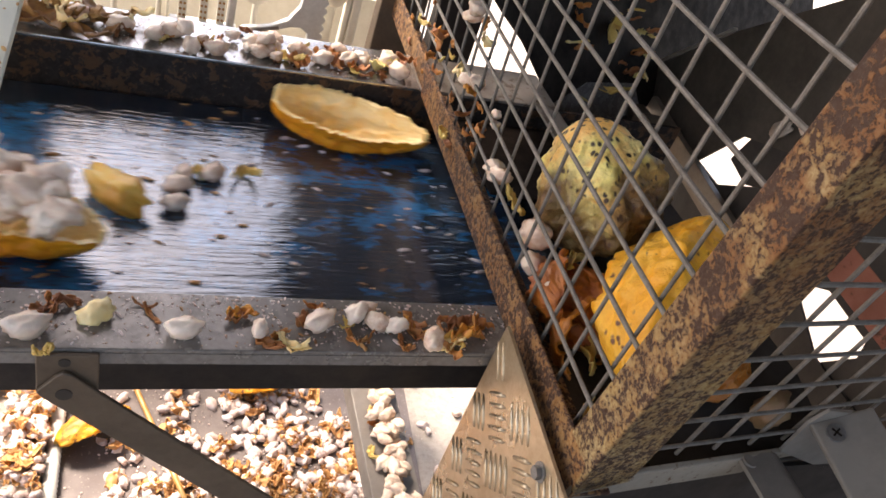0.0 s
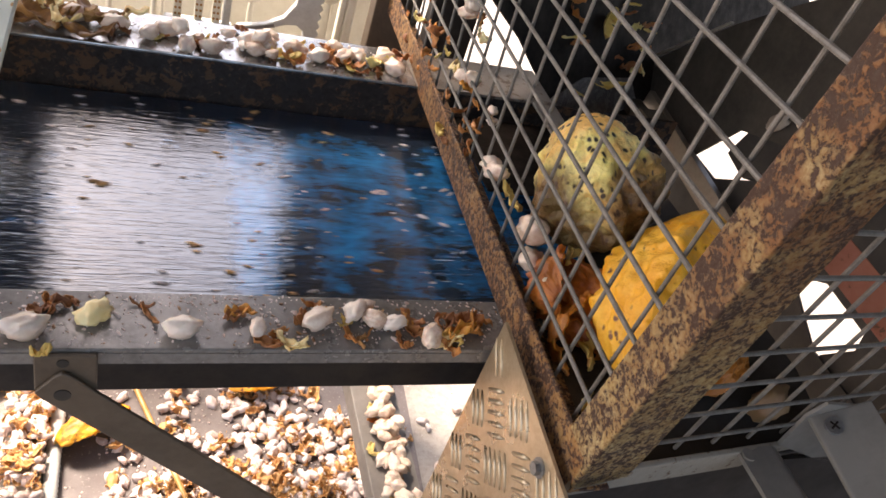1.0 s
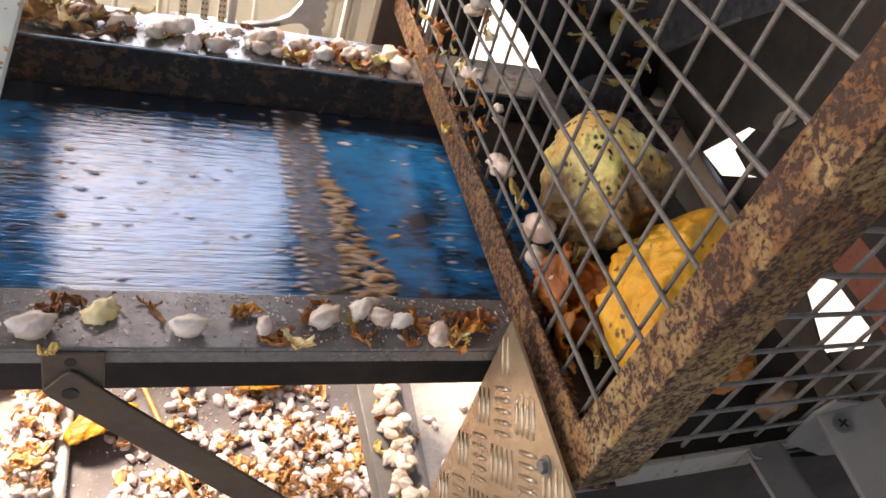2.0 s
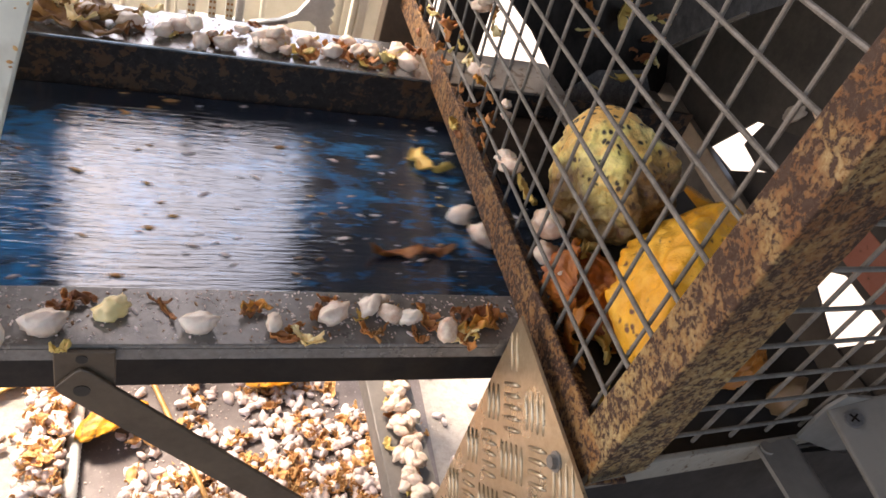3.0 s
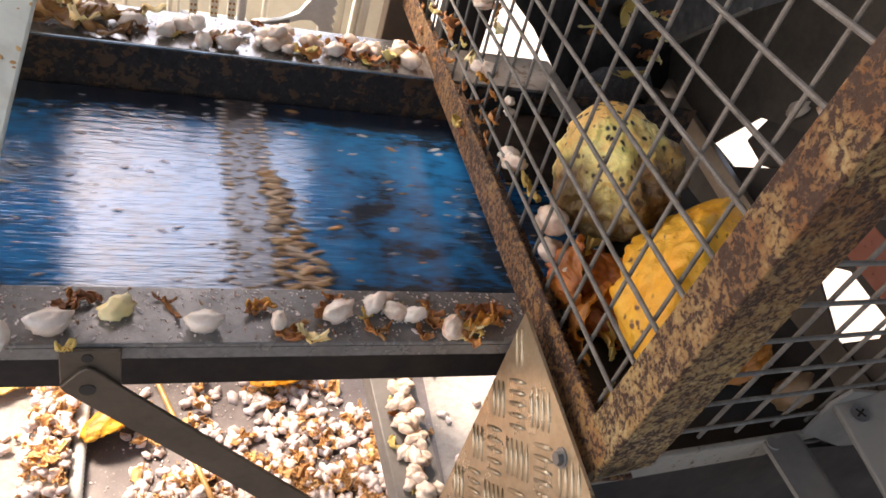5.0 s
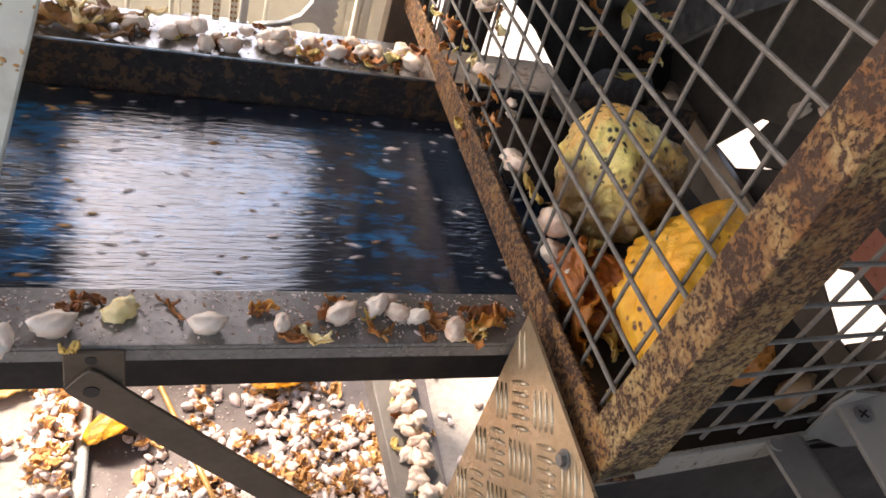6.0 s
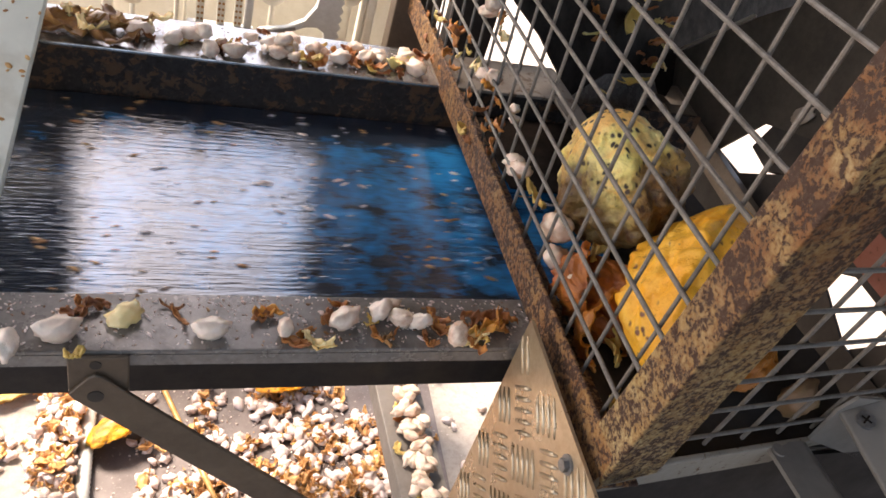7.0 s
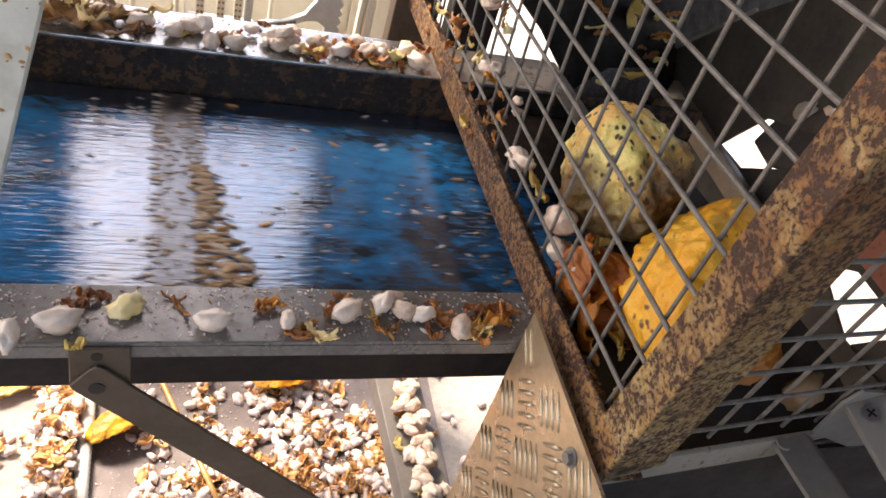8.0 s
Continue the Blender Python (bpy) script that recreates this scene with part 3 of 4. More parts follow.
def clip_mesh(seed):
    """A flat belt clip with a raised, worn middle."""
    rnd = random.Random(seed)
    bm = boxed(-0.0048, 0.0048, -0.0019, 0.0019, -0.0005, 0.0009, bevel=0.0004)
    for v in bm.verts:
        v.co += Vector((rnd.uniform(-0.0008, 0.0008), rnd.uniform(-0.0005, 0.0005), rnd.uniform(0, 0.0004)))
    me = bpy.data.meshes.new("lacing_clip")
    bm.to_mesh(me)
    bm.free()
    me.materials.append(CLIP_STEEL)
    return me


CLIP = [clip_mesh(70 + k) for k in range(3)]
build_belt()


# ---- mesh cage ----
K = Vector((0.316, 0.274, 0.889))
A_DIR, UP, C_DIR = Vector((0.050, 0.998, -0.025)), Vector((-0.053, -0.131, 0.990)), Vector((0.990, 0.121, -0.066))


def on_a(a, h, out=0.0):
    return K + A_DIR * a + UP * h + A_DIR.cross(UP).normalized() * out


def on_c(a, h, out=0.0):
    return K + C_DIR * a + UP * h - C_DIR.cross(UP).normalized() * -out


def strip(p, q, across, normal, w0, w1, t, bevel=0.0012):
    """A flat bar from p to q, reaching from w0 to w1 along across, t thick along normal."""
    p, q = Vector(p), Vector(q)
    d = q - p
    ln = d.length
    d.normalize()
    across = (across - d * across.dot(d)).normalized()
    nrm = d.cross(across)
    if nrm.dot(normal) < 0:
        t0, t1 = -t, 0
    else:
        t0, t1 = 0, t
    return box(bmesh.new(), 0, ln, w0, w1, t0, t1, bevel, axes(p, d, across, nrm))


def build_cage():
    c = thing("mesh_cage", "rusted angle-iron feed cage with grey welded wire mesh", "cage")
    na = A_DIR.cross(UP).normalized()          # into the cage is +x
    if na.x < 0:
        na = -na
    nc = C_DIR.cross(UP).normalized()
    if nc.y < 0:
        nc = -nc
    top = 0.62
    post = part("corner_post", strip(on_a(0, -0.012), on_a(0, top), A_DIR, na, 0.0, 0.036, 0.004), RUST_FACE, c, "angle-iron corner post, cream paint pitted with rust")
    part("post_flange", strip(on_c(0, -0.012), on_c(0, top), C_DIR, nc, 0.002, 0.054, 0.004), RUST_POST, post)
    bar = part("bottom_bar", strip(on_a(0.001, 0.0), on_a(0.90, 0.0), UP, na, -0.014, 0.026, 0.004), RUST_BAR, c, "rust-brown angle-iron bottom bar")
    part("bar_flange", strip(on_a(0.001, -0.012), on_a(0.90, -0.012), na, -UP, 0.0, 0.036, 0.004), RUST_BAR, bar)
    part("front_bar", strip(on_c(0.001, 0.0), on_c(0.42, 0.0), UP, nc, -0.022, 0.010, 0.005), CREAM_WORN, c, "worn cream-painted steel bar")
    part("back_post", strip(on_a(0.90, -0.012), on_a(0.90, top), A_DIR, na, -0.036, 0.0, 0.004), RUST_BAR, c)
    part("end_post", strip(on_c(0.42, -0.012), on_c(0.42, top), C_DIR, nc, -0.04, 0.0, 0.004), RUST_BAR, c)
    part("top_bar", strip(on_a(0, top), on_a(0.90, top), UP, na, -0.03, 0.0, 0.004), RUST_BAR, c)
    part("top_bar", strip(on_c(0, top), on_c(0.42, top), UP, nc, -0.03, 0.0, 0.004), RUST_BAR, c)
    rw = 0.0019
    rnd = random.Random(3)
    i = 0
    while 0.051 + 0.0378 * i < top:
        h = 0.013 + 0.0378 * i
        part("wire", rod(on_a(0.006, h) + na * 0.0075, on_a(0.89, h + rnd.uniform(-0.002, 0.002)) + na * 0.0075, rw), WIRE, c)
        hc = 0.0340 + 0.0392 * i
        if hc < top:
            part("wire", rod(on_c(0.006, hc) + nc * 0.0075, on_c(0.40, hc + rnd.uniform(-0.001, 0.002)) + nc * 0.0075, 0.0017), WIRE, c)
        i += 1
    j = 0
    while 0.051 + 0.0434 * j < 0.88:
        a = 0.051 + 0.0434 * j
        lean = (0.010 + 0.0032 * j) * (top - 0.005) / 0.28        # the mesh is pulled askew towards the top
        part("wire", rod(on_a(a, 0.005) + na * 0.0118, on_a(min(a + lean, 0.888), top - 0.005) + na * 0.0118, 0.0017), WIRE, c)
        j += 1
    for j in range(8):
        a = 0.0605 + 0.0425 * j
        part("wire", rod(on_c(a, 0.01) + nc * 0.0118, on_c(a, top - 0.005) + nc * 0.0118, 0.0017), WIRE, c)
    return c


build_cage()


# ---- stand of the cage ----
def build_checker():
    """Side plate with raised bars in blocks of five, alternately turned, on a grid at 45 degrees."""
    U0, V0 = 0.674, 0.5616
    p = thing("checker_plate", "bronze-grey checker plate side sheet with a fixing bolt", "metal plate")
    m = axes((0.306, 0.4218, 0.0), (0, -1, 0), (0, 0, 1), (-1, 0, 0))    # x: towards the camera, y: up, z: out to the left
    outline = [(0.0, 0.30), (0.190, 0.30), (0.190, 0.886), (0.168, 0.8895), (0.002, 0.906)]
    part("sheet", prism(outline, 0.003, m), CHECKER, p)
    bm = bmesh.new()
    cell, c45 = 0.0465, math.sqrt(0.5)
    for iu in range(-15, 16):
        for iv in range(-15, 16):
            turn = (iu + iv) % 2 == 0
            for k in range(5):
                o = (k - 2) * 0.0095
                u, v = (U0 + iu * cell + o, V0 + iv * cell) if turn else (U0 + iu * cell, V0 + iv * cell + o)
                x, y = (u - v) * c45, (u + v) * c45
                if x > 0.178 or x < 0.012 or y > 0.887 or y < 0.32:
                    continue
                mm = m @ Matrix.Translation((x, y, 0.003)) @ pose(0, 0, 0, 0, 0, 135 if turn else 45) @ Matrix.Diagonal((0.0195, 0.0027, 0.0021, 1))
                r = bmesh.ops.create_icosphere(bm, subdivisions=1, radius=1.0)
                bmesh.ops.transform(bm, matrix=mm, verts=r["verts"])
    tagged(part("tread", bm, CHECKER, p, smooth=True), kind="stuff")
    BOLT_Y, BOLT_Z = 0.2985, 0.874
    bolt = part("bolt", rod((0.3035, BOLT_Y, BOLT_Z), (0.297, BOLT_Y, BOLT_Z), 0.0055, 6), ZINC, p, "zinc hexagon bolt")
    part("washer", rod((0.3035, BOLT_Y, BOLT_Z), (0.3015, BOLT_Y, BOLT_Z), 0.0082, 16), ZINC, bolt)


build_checker()


def build_stand():
    s = thing("cage_stand", "grey painted steel stand with bolted straps under the cage", "machine stand")
    part("side_sheet", boxed(0.345, 0.76, 0.300, 0.304, 0.25, 0.862), DARK_SHEET, s, "dark brown-grey lower side sheet")
    # channel that comes forward from the front bar
    bend = [(math.sin(a), math.cos(a)) for a in (math.pi / 2 * k / 6 for k in range(7))]
    profile = [(0.484, 0.8865)] + [(0.519 + 0.015 * u, 0.8715 + 0.015 * v) for u, v in bend] + [(0.534, 0.842), (0.530, 0.842)]
    profile += [(0.519 + 0.011 * u, 0.8715 + 0.011 * v) for u, v in reversed(bend)] + [(0.484, 0.8825)]
    arm = part("arm", prism(profile, 0.2485, axes((0.0, 0.2985, 0.0), (1, 0, 0), (0, 0, 1), (0, -1, 0))), GREY_PAINT, s, "grey arm bent from sheet steel")
    part("bolt", rod((0.491, 0.2905, 0.8865), (0.491, 0.2905, 0.8885), 0.0060, 16), GREY_PAINT, arm)
    m = axes((0.0, 0.303, 0.0), (1, 0, 0), (0, 0, 1), (0, -1, 0))
    part("gusset", prism([(0.532, 0.885), (0.535, 0.924), (0.547, 0.940), (0.589, 0.935), (0.644, 0.856), (0.605, 0.854)], 0.003, m), GREY_PAINT, s, "grey gusset plate")
    strap = part("strap", boxed(-0.004, 0.055, 0.0, 0.263, 0.0, 0.006, bevel=0.002, m=pose(0.562, 0.045, 0.868, 12, -20, 0)), GREY_PAINT, s, "grey steel strap with a cross-head screw")
    sm = pose(0.562, 0.045, 0.868, 12, -20, 0)
    sc = rod((0.0118, 0.2495, 0.0055), (0.0118, 0.2495, 0.0085), 0.0078, 18)
    sc.transform(sm)
    part("screw", sc, ZINC, strap, "zinc cross-head screw")
    for a in (0, 90):
        slot = boxed(-0.0045, 0.0045, -0.0008, 0.0008, 0, 0.0004, m=sm @ pose(0.0118, 0.2495, 0.0086, 0, 0, a + 30))
        part("screw_slot", slot, WET_SHADED, strap)
    for x in (0.40, 0.72):
        part("leg", boxed(x, x + 0.04, 0.31, 0.35, 0, 0.86, bevel=0.003), BRACE, s)
    part("leg", boxed(0.78, 0.82, 1.02, 1.06, 0, 0.80, bevel=0.003), BRACE, s)


build_stand()


# ---- hopper behind the mesh ----
BACK = pose(0.525, 0.905, 0.835, 62, 0, 33)      # the back sheet: x along it, y up its slope


def build_hopper():
    h = thing("feed_hopper", "dark stained sheet-steel feed hopper behind the mesh", "hopper")
    # tray that holds the pods
    part("tray", prism([(0.0, 0.0), (0.20, 0.0), (0.20, 0.08), (0.115, 0.32), (0.0, 0.32)], 0.004, pose(0.405, 0.302, 0.868, 14, 0, 0)), DARK_SHEET, h)
    part("floor_strip", boxed(0.338, 0.43, 0.300, 0.47, 0.866, 0.870), SIDE_SHEET, h)
    # wet sloping back sheet, coloured black for the hopper's shade
    part("back_sheet", prism([(0.085, -0.055), (1.25, -0.055), (1.25, 0.60), (-0.43, 0.60), (-0.051, 0.150), (-0.004, 0.102), (0.034, 0.045)], 0.004, BACK @ Matrix.Translation((0, 0, -0.004))), WET_SHADED, h, "wet back sheet with stuck husk, its black standing in for shade")
    part("chute_floor", prism([(0.56, 0.897), (0.74, 0.897), (0.79, 1.045)], 0.004, Matrix.Translation((0, 0, 0.783))), WET_SHADED, h)
    part("wet_strip", prism([(0.088, -0.055), (0.33, -0.055), (0.31, -0.006), (0.16, 0.020), (0.062, 0.005)], 0.003, BACK), WET_GREY, h, "wet grey rubber strip along the sheet's foot")
    # black sheet added over the belt to stand in for the hopper's shadow
    part("chute_lip", prism([(0.402, 0.705), (0.500, 0.698), (0.575, 0.72), (0.575, 0.862), (0.400, 0.862)], 0.003, Matrix.Translation((0, 0, 0.834))), WET_SHADED, h, "black sheet added where the belt lies in shade")
    # end wall: plain sheets with two gaps between them, and a dull side sheet with a bright cut edge
    m = axes((0.86, 0.0, 0.0), (0, 1, 0), (0, 0, 1), (1, 0, 0))
    part("side_sheet", prism([(1.20, 0.775), (0.985, 0.985), (0.60, 1.30), (0.60, 0.97), (0.860, 0.874), (0.921, 0.784), (1.03, 0.776)], 0.004, m), SIDE_SHEET, h, "dull brown-grey side sheet")
    m = axes((0.866, 0.0, 0.0), (0, 1, 0), (0, 0, 1), (1, 0, 0))
    part("end_sheet", prism([(0.30, 0.25), (1.15, 0.25), (1.15, 0.785), (0.862, 0.782), (0.752, 0.858), (0.70, 0.860), (0.622, 0.775), (0.541, 0.735), (0.30, 0.735)], 0.004, m), DARK_SHEET, h)
    part("end_sheet", prism([(0.30, 0.70), (0.545, 0.70), (0.532, 0.737), (0.500, 0.781), (0.505, 0.806), (0.590, 0.812), (0.625, 0.79), (0.765, 0.855), (0.70, 0.98), (0.60, 1.3), (0.30, 1.3)], 0.003, axes((0.871, 0.0, 0.0), (0, 1, 0), (0, 0, 1), (1, 0, 0))), DARK_SHEET, h)
    part("cut_edge", strip((0.857, 1.20, 0.775), (0.857, 0.985, 0.985), Vector((-1, 0, 0)), Vector((0, 1, 1)), 0.0, 0.006, 0.004, 0.0), CREAM_WORN, h, "bright bare cut edge")
    part("cross_member", strip((0.85, 1.075, 0.79), (0.85, 0.72, 0.755), Vector((0, 0, 1)), Vector((-1, 0, 0)), -0.020, 0.022, 0.012), STRUT, h, "brown-grey cross member")
    part("motor_housing", prism([(0.868, 0.828), (0.852, 0.878), (0.822, 0.914), (0.785, 0.936), (0.745, 0.930), (0.735, 0.880), (0.750, 0.850), (0.815, 0.818)], 0.05, axes((0.865, 0.0, 0.0), (0, 1, 0), (0, 0, 1), (1, 0, 0)), 0.004), DARK_SHEET, h)
    # upper shelf from which pods roll down to the belt
    part("feed_shelf", boxed(0.83, 1.20, 0.42, 0.92, 1.44, 1.446), DARK_SHEET, h)
    part("shelf_leg", boxed(1.16, 1.19, 0.44, 0.47, 0.0, 1.44), BRACE, h)
    part("shelf_leg", boxed(1.16, 1.19, 0.88, 0.91, 0.0, 1.44), BRACE, h)


build_hopper()


def build_red_post():
    p = thing("red_rail", "red-oxide painted steel rail behind the hopper", "rail")
    part("bar", strip((0.90, 0.70, 0.855), (0.90, 0.36, 0.835), Vector((0, 0, 1)), Vector((-1, 0, 0)), -0.026, 0.030, 0.03), RED_POST, p)
    part("foot", boxed(0.885, 0.915, 0.34, 0.38, 0.0, 0.81), RED_POST, p)


build_red_post()


# ---- cover board at the discharge end ----
def build_board():
    b = thing("cover_board", "dirty white painted cover board spattered with pulp", "board")
    m = axes((0.0, 0.66, 0.815), (1, 0, 0), (0, 0.8, 0.6), (0, -0.6, 0.8))
    part("panel", prism([(-0.131, 0.0), (-0.089, 0.31), (-0.55, 0.31), (-0.55, 0.0)], 0.010, m, 0.002), WHITE_BOARD, b)
    spat = bmesh.new()
    rnd = random.Random(8)
    for k in range(60):
        v = rnd.uniform(0.01, 0.30)
        x = -0.131 + 0.137 * v - rnd.random() ** 2 * 0.12 - 0.003
        l = rnd.uniform(0.0008, 0.0028)
        r = bmesh.ops.create_icosphere(spat, subdivisions=1, radius=1.0)
        bmesh.ops.transform(spat, matrix=m @ Matrix.Translation((x, v, 0.0105)) @ pose(0, 0, 0, 0, 0, rnd.uniform(0, 180)) @ Matrix.Diagonal((l * 1.6, l, l * 0.4, 1)), verts=r["verts"])
    tagged(part("spatter", spat, HUSK_STUFF, b), kind="stuff")
    part("stay", boxed(-0.47, -0.43, 0.885, 0.915, 0.868, 0.985), BRACE, b)


build_board()


# ---- machine behind the conveyor ----
def build_cream_machine():
    c = thing("cream_machine", "cream painted winnowing machine with grey guards", "machine")
    part("casing", boxed(-0.60, 0.45, 1.48, 1.52, 0.0, 0.72, bevel=0.004), CREAM, c)
    for x, w, lean in ((0.296, 0.020, -0.010), (0.318, 0.010, 0.006), (0.334, 0.016, 0.0), (-0.072, 0.016, -0.012), (0.030, 0.008, -0.006), (0.046, 0.005, -0.008)):
        m = Matrix.Translation((x, 1.262, 0.0)) @ Matrix.Shear("XY", 4, (lean, 0.0))
        part("post", box(bmesh.new(), 0, w, 0, 0.016, 0.0, 0.86, 0.003, m), CREAM, c)
    part("column", boxed(0.338, 0.410, 1.12, 1.15, 0.30, 1.10, bevel=0.002), BRACE, c, "grey-brown column")
    part("column", boxed(0.430, 0.506, 1.12, 1.15, 0.30, 1.10, bevel=0.002), DARK_SHADED_STEEL, c, "dark brown column")
    part("column_beam", boxed(0.30, 0.52, 1.12, 1.2995, 1.10, 1.13, bevel=0.002), BRACE, c)
    part("upright", boxed(0.133, 0.146, 1.245, 1.258, 0.0, 0.86, bevel=0.003), PLASTIC, c, "pale grey upright")
    part("sill", boxed(0.045, 0.150, 1.240, 1.262, 0.716, 0.730, bevel=0.003), PLASTIC, c, "pale grey sill")
    # narrow perforated plates with rows of ochre holes
    for x in (0.058, 0.090, 0.117):
        plate = part("perforated_plate", boxed(x, x + 0.013, 1.250, 1.254, 0.728, 0.86, bevel=0.001), CREAM, c)
        for k in range(12):
            for q in (0.0035, 0.0095):
                z = 0.736 + 0.010 * k
                part("hole", rod((x + q, 1.2505, z), (x + q, 1.249, z), 0.0021, 8), STICK, plate)
    for x, z in ((-0.036, 0.762), (0.178, 0.790), (0.303, 0.808)):
        d = lumpy(int(x * 1000) + 99, 0.024, 0.012, 0.021, 0.02, 3)
        d.transform(Matrix.Translation((x, 1.262, z)))
        cap = part("cap", d, CREAM, c, "pale round cap", True)
        part("cap_stem", rod((x, 1.268, 0.0), (x, 1.268, z), 0.005, 10), CREAM, cap)
    # curved guard with a toothed outer edge
    teeth = [(0.283 + (0.006 if k % 2 else 0.0), 0.855 - 0.0075 * k) for k in range(17)]
    swoop = [(0.148, 0.724), (0.156, 0.738), (0.200, 0.748), (0.228, 0.764), (0.244, 0.790), (0.250, 0.855)]
    inner = [(0.264, 0.728), (0.262, 0.745), (0.250, 0.754), (0.232, 0.752), (0.205, 0.740)]
    guard = part("guard", prism(swoop + teeth + inner, 0.012, axes((0, 1.244, 0), (1, 0, 0), (0, 0, 1), (0, -1, 0)), 0.0012), PLASTIC, c, "pale grey curved guard with a toothed edge")
    part("guard_lip", rod((0.155, 1.234, 0.731), (0.215, 1.234, 0.748), 0.004, 8), GREY_PAINT, guard)
    # unseen dark panels with an open middle, added to bound the belt's reflection
    part("housing_left", boxed(-0.80, -0.132, 1.30, 1.34, 1.10, 2.0), DARK_SHEET, c)
    part("housing_post", boxed(-0.79, -0.76, 1.345, 1.375, 0.0, 2.0), BRACE, c)
    part("housing_post", boxed(0.80, 0.83, 1.345, 1.375, 0.0, 2.0), BRACE, c)
    part("housing_right", boxed(0.305, 1.3, 1.30, 1.34, 1.05, 2.0), DARK_SHEET, c)


build_cream_machine()


# ---- beans and husk on the rails and in the cage ----
bean_meshes = [lumpy(40 + i, 0.0150, 0.0098, 0.0088, 0.30, 3, 1.7) for i in range(7)]
bean_data = []
for _i, _bm in enumerate(bean_meshes):
    _me = bpy.data.meshes.new("bean")
    _bm.to_mesh(_me)
    _bm.free()
    _me.polygons.foreach_set("use_smooth", [True] * len(_me.polygons))
    _me.materials.append(BEAN)
    bean_data.append(_me)


def bean(x, y, z, turn, size=1.0, tip=0, which=None, label="pale pinkish cacao bean in wet pulp on the steel rail", group="beans on the rails"):
    rnd = random.Random(int(x * 9999) + int(y * 777))
    ob = new("cacao_bean", bean_data[rnd.randrange(7) if which is None else which])
    ob.matrix_world = pose(x, y, z, rnd.uniform(-25, 25), tip, turn) @ Matrix.Scale(size, 4)
    return tagged(ob, label, "cacao bean", group)


def bit(x, y, z, turn, length, width, material=None, rx=0, label="torn scrap of brown cacao husk", group="husk scraps"):
    bm = shred(int(x * 5000) + int(y * 3000), length, width)
    ob = link_mesh("husk_scrap", bm, material or HUSK, smooth=True)
    ob.matrix_world = pose(x, y, z, rx, 0, turn)
    return tagged(ob, label, "husk", group)


BZ = RZ + 0.0085
for x, y, turn, size in ((-0.059, 0.438, 4, 1.02), (0.048, 0.438, -8, 0.90), (0.104, 0.440, 60, 0.62), (0.155, 0.450, 20, 0.95), (0.188, 0.461, 35, 0.86),
                         (0.204, 0.450, -30, 0.78), (0.221, 0.447, 10, 0.72), (0.250, 0.432, 45, 0.86), (-0.092, 0.425, 80, 0.9), (0.197, 0.466, 0, 0.6)):
    bean(x, y, BZ, turn, size)
for x, y, turn, ln, w, mt in ((-0.052, 0.466, 40, 0.022, 0.012, HUSK), (0.024, 0.456, -60, 0.026, 0.004, HUSK), (0.018, 0.468, -20, 0.022, 0.003, HUSK),
                              (0.088, 0.455, 15, 0.018, 0.010, HUSK), (0.112, 0.428, -25, 0.024, 0.010, HUSK), (0.138, 0.456, 60, 0.018, 0.012, HUSK), (0.174, 0.453, 80, 0.011, 0.010, HUSK_YELLOW),
                              (0.180, 0.436, 100, 0.018, 0.007, HUSK), (0.238, 0.456, -50, 0.024, 0.010, HUSK), (0.221, 0.434, 85, 0.016, 0.006, HUSK), (0.280, 0.457, 10, 0.026, 0.014, HUSK),
                              (0.272, 0.450, 60, 0.022, 0.012, HUSK), (0.266, 0.429, -40, 0.022, 0.014, HUSK_YELLOW), (0.303, 0.452, 0, 0.016, 0.014, HUSK), (-0.045, 0.470, 120, 0.014, 0.006, HUSK)):
    bit(x, y, RZ, turn, ln, w, mt)
_o = link_mesh("rind_scrap", lumpy(64, 0.0125, 0.0085, 0.0060, 0.55, 3, 2.6), LINING, smooth=True)
_o.matrix_world = pose(-0.014, 0.456, RZ + 0.006, 8, -6, 25)
tagged(_o, "pale yellow torn scrap of pod rind on the rail", "pod rind")
for x, y, turn, size in ((-0.016, 0.916, 5, 1.0), (0.020, 0.905, 40, 0.9), (0.040, 0.920, -10, 0.95), (0.060, 0.888, 70, 0.95), (0.090, 0.892, 0, 0.95), (0.136, 0.922, 10, 1.0),
                         (0.141, 0.899, -30, 0.85), (0.157, 0.914, 50, 0.9), (0.188, 0.920, 15, 0.9), (0.220, 0.906, 5, 0.95), (0.254, 0.914, 30, 1.0), (0.272, 0.924, -20, 0.8),
                         (0.318, 0.900, -65, 1.05), (0.312, 0.926, 5, 1.0), (-0.060, 0.926, 10, 1.1), (0.110, 0.930, 0, 0.6), (0.160, 0.893, 20, 0.6)):
    bean(x, y, BZ, turn, size)
bean(0.052, 0.905, BZ + 0.014, 85, 0.95)
bean(0.148, 0.910, BZ + 0.012, 10, 0.8)
for x, y, turn, ln, w, mt in ((0.172, 0.900, -20, 0.042, 0.022, HUSK_YELLOW), (0.186, 0.895, 10, 0.03, 0.014, HUSK), (0.300, 0.908, 30, 0.036, 0.022, HUSK_YELLOW),
                              (0.262, 0.895, 0, 0.03, 0.014, HUSK), (0.225, 0.928, 10, 0.03, 0.016, HUSK), (-0.012, 0.900, 30, 0.026, 0.016, HUSK), (0.335, 0.925, 40, 0.03, 0.02, HUSK), (0.29, 0.89, 80, 0.02, 0.012, HUSK)):
    bit(x, y, RZ, turn, ln, w, mt)
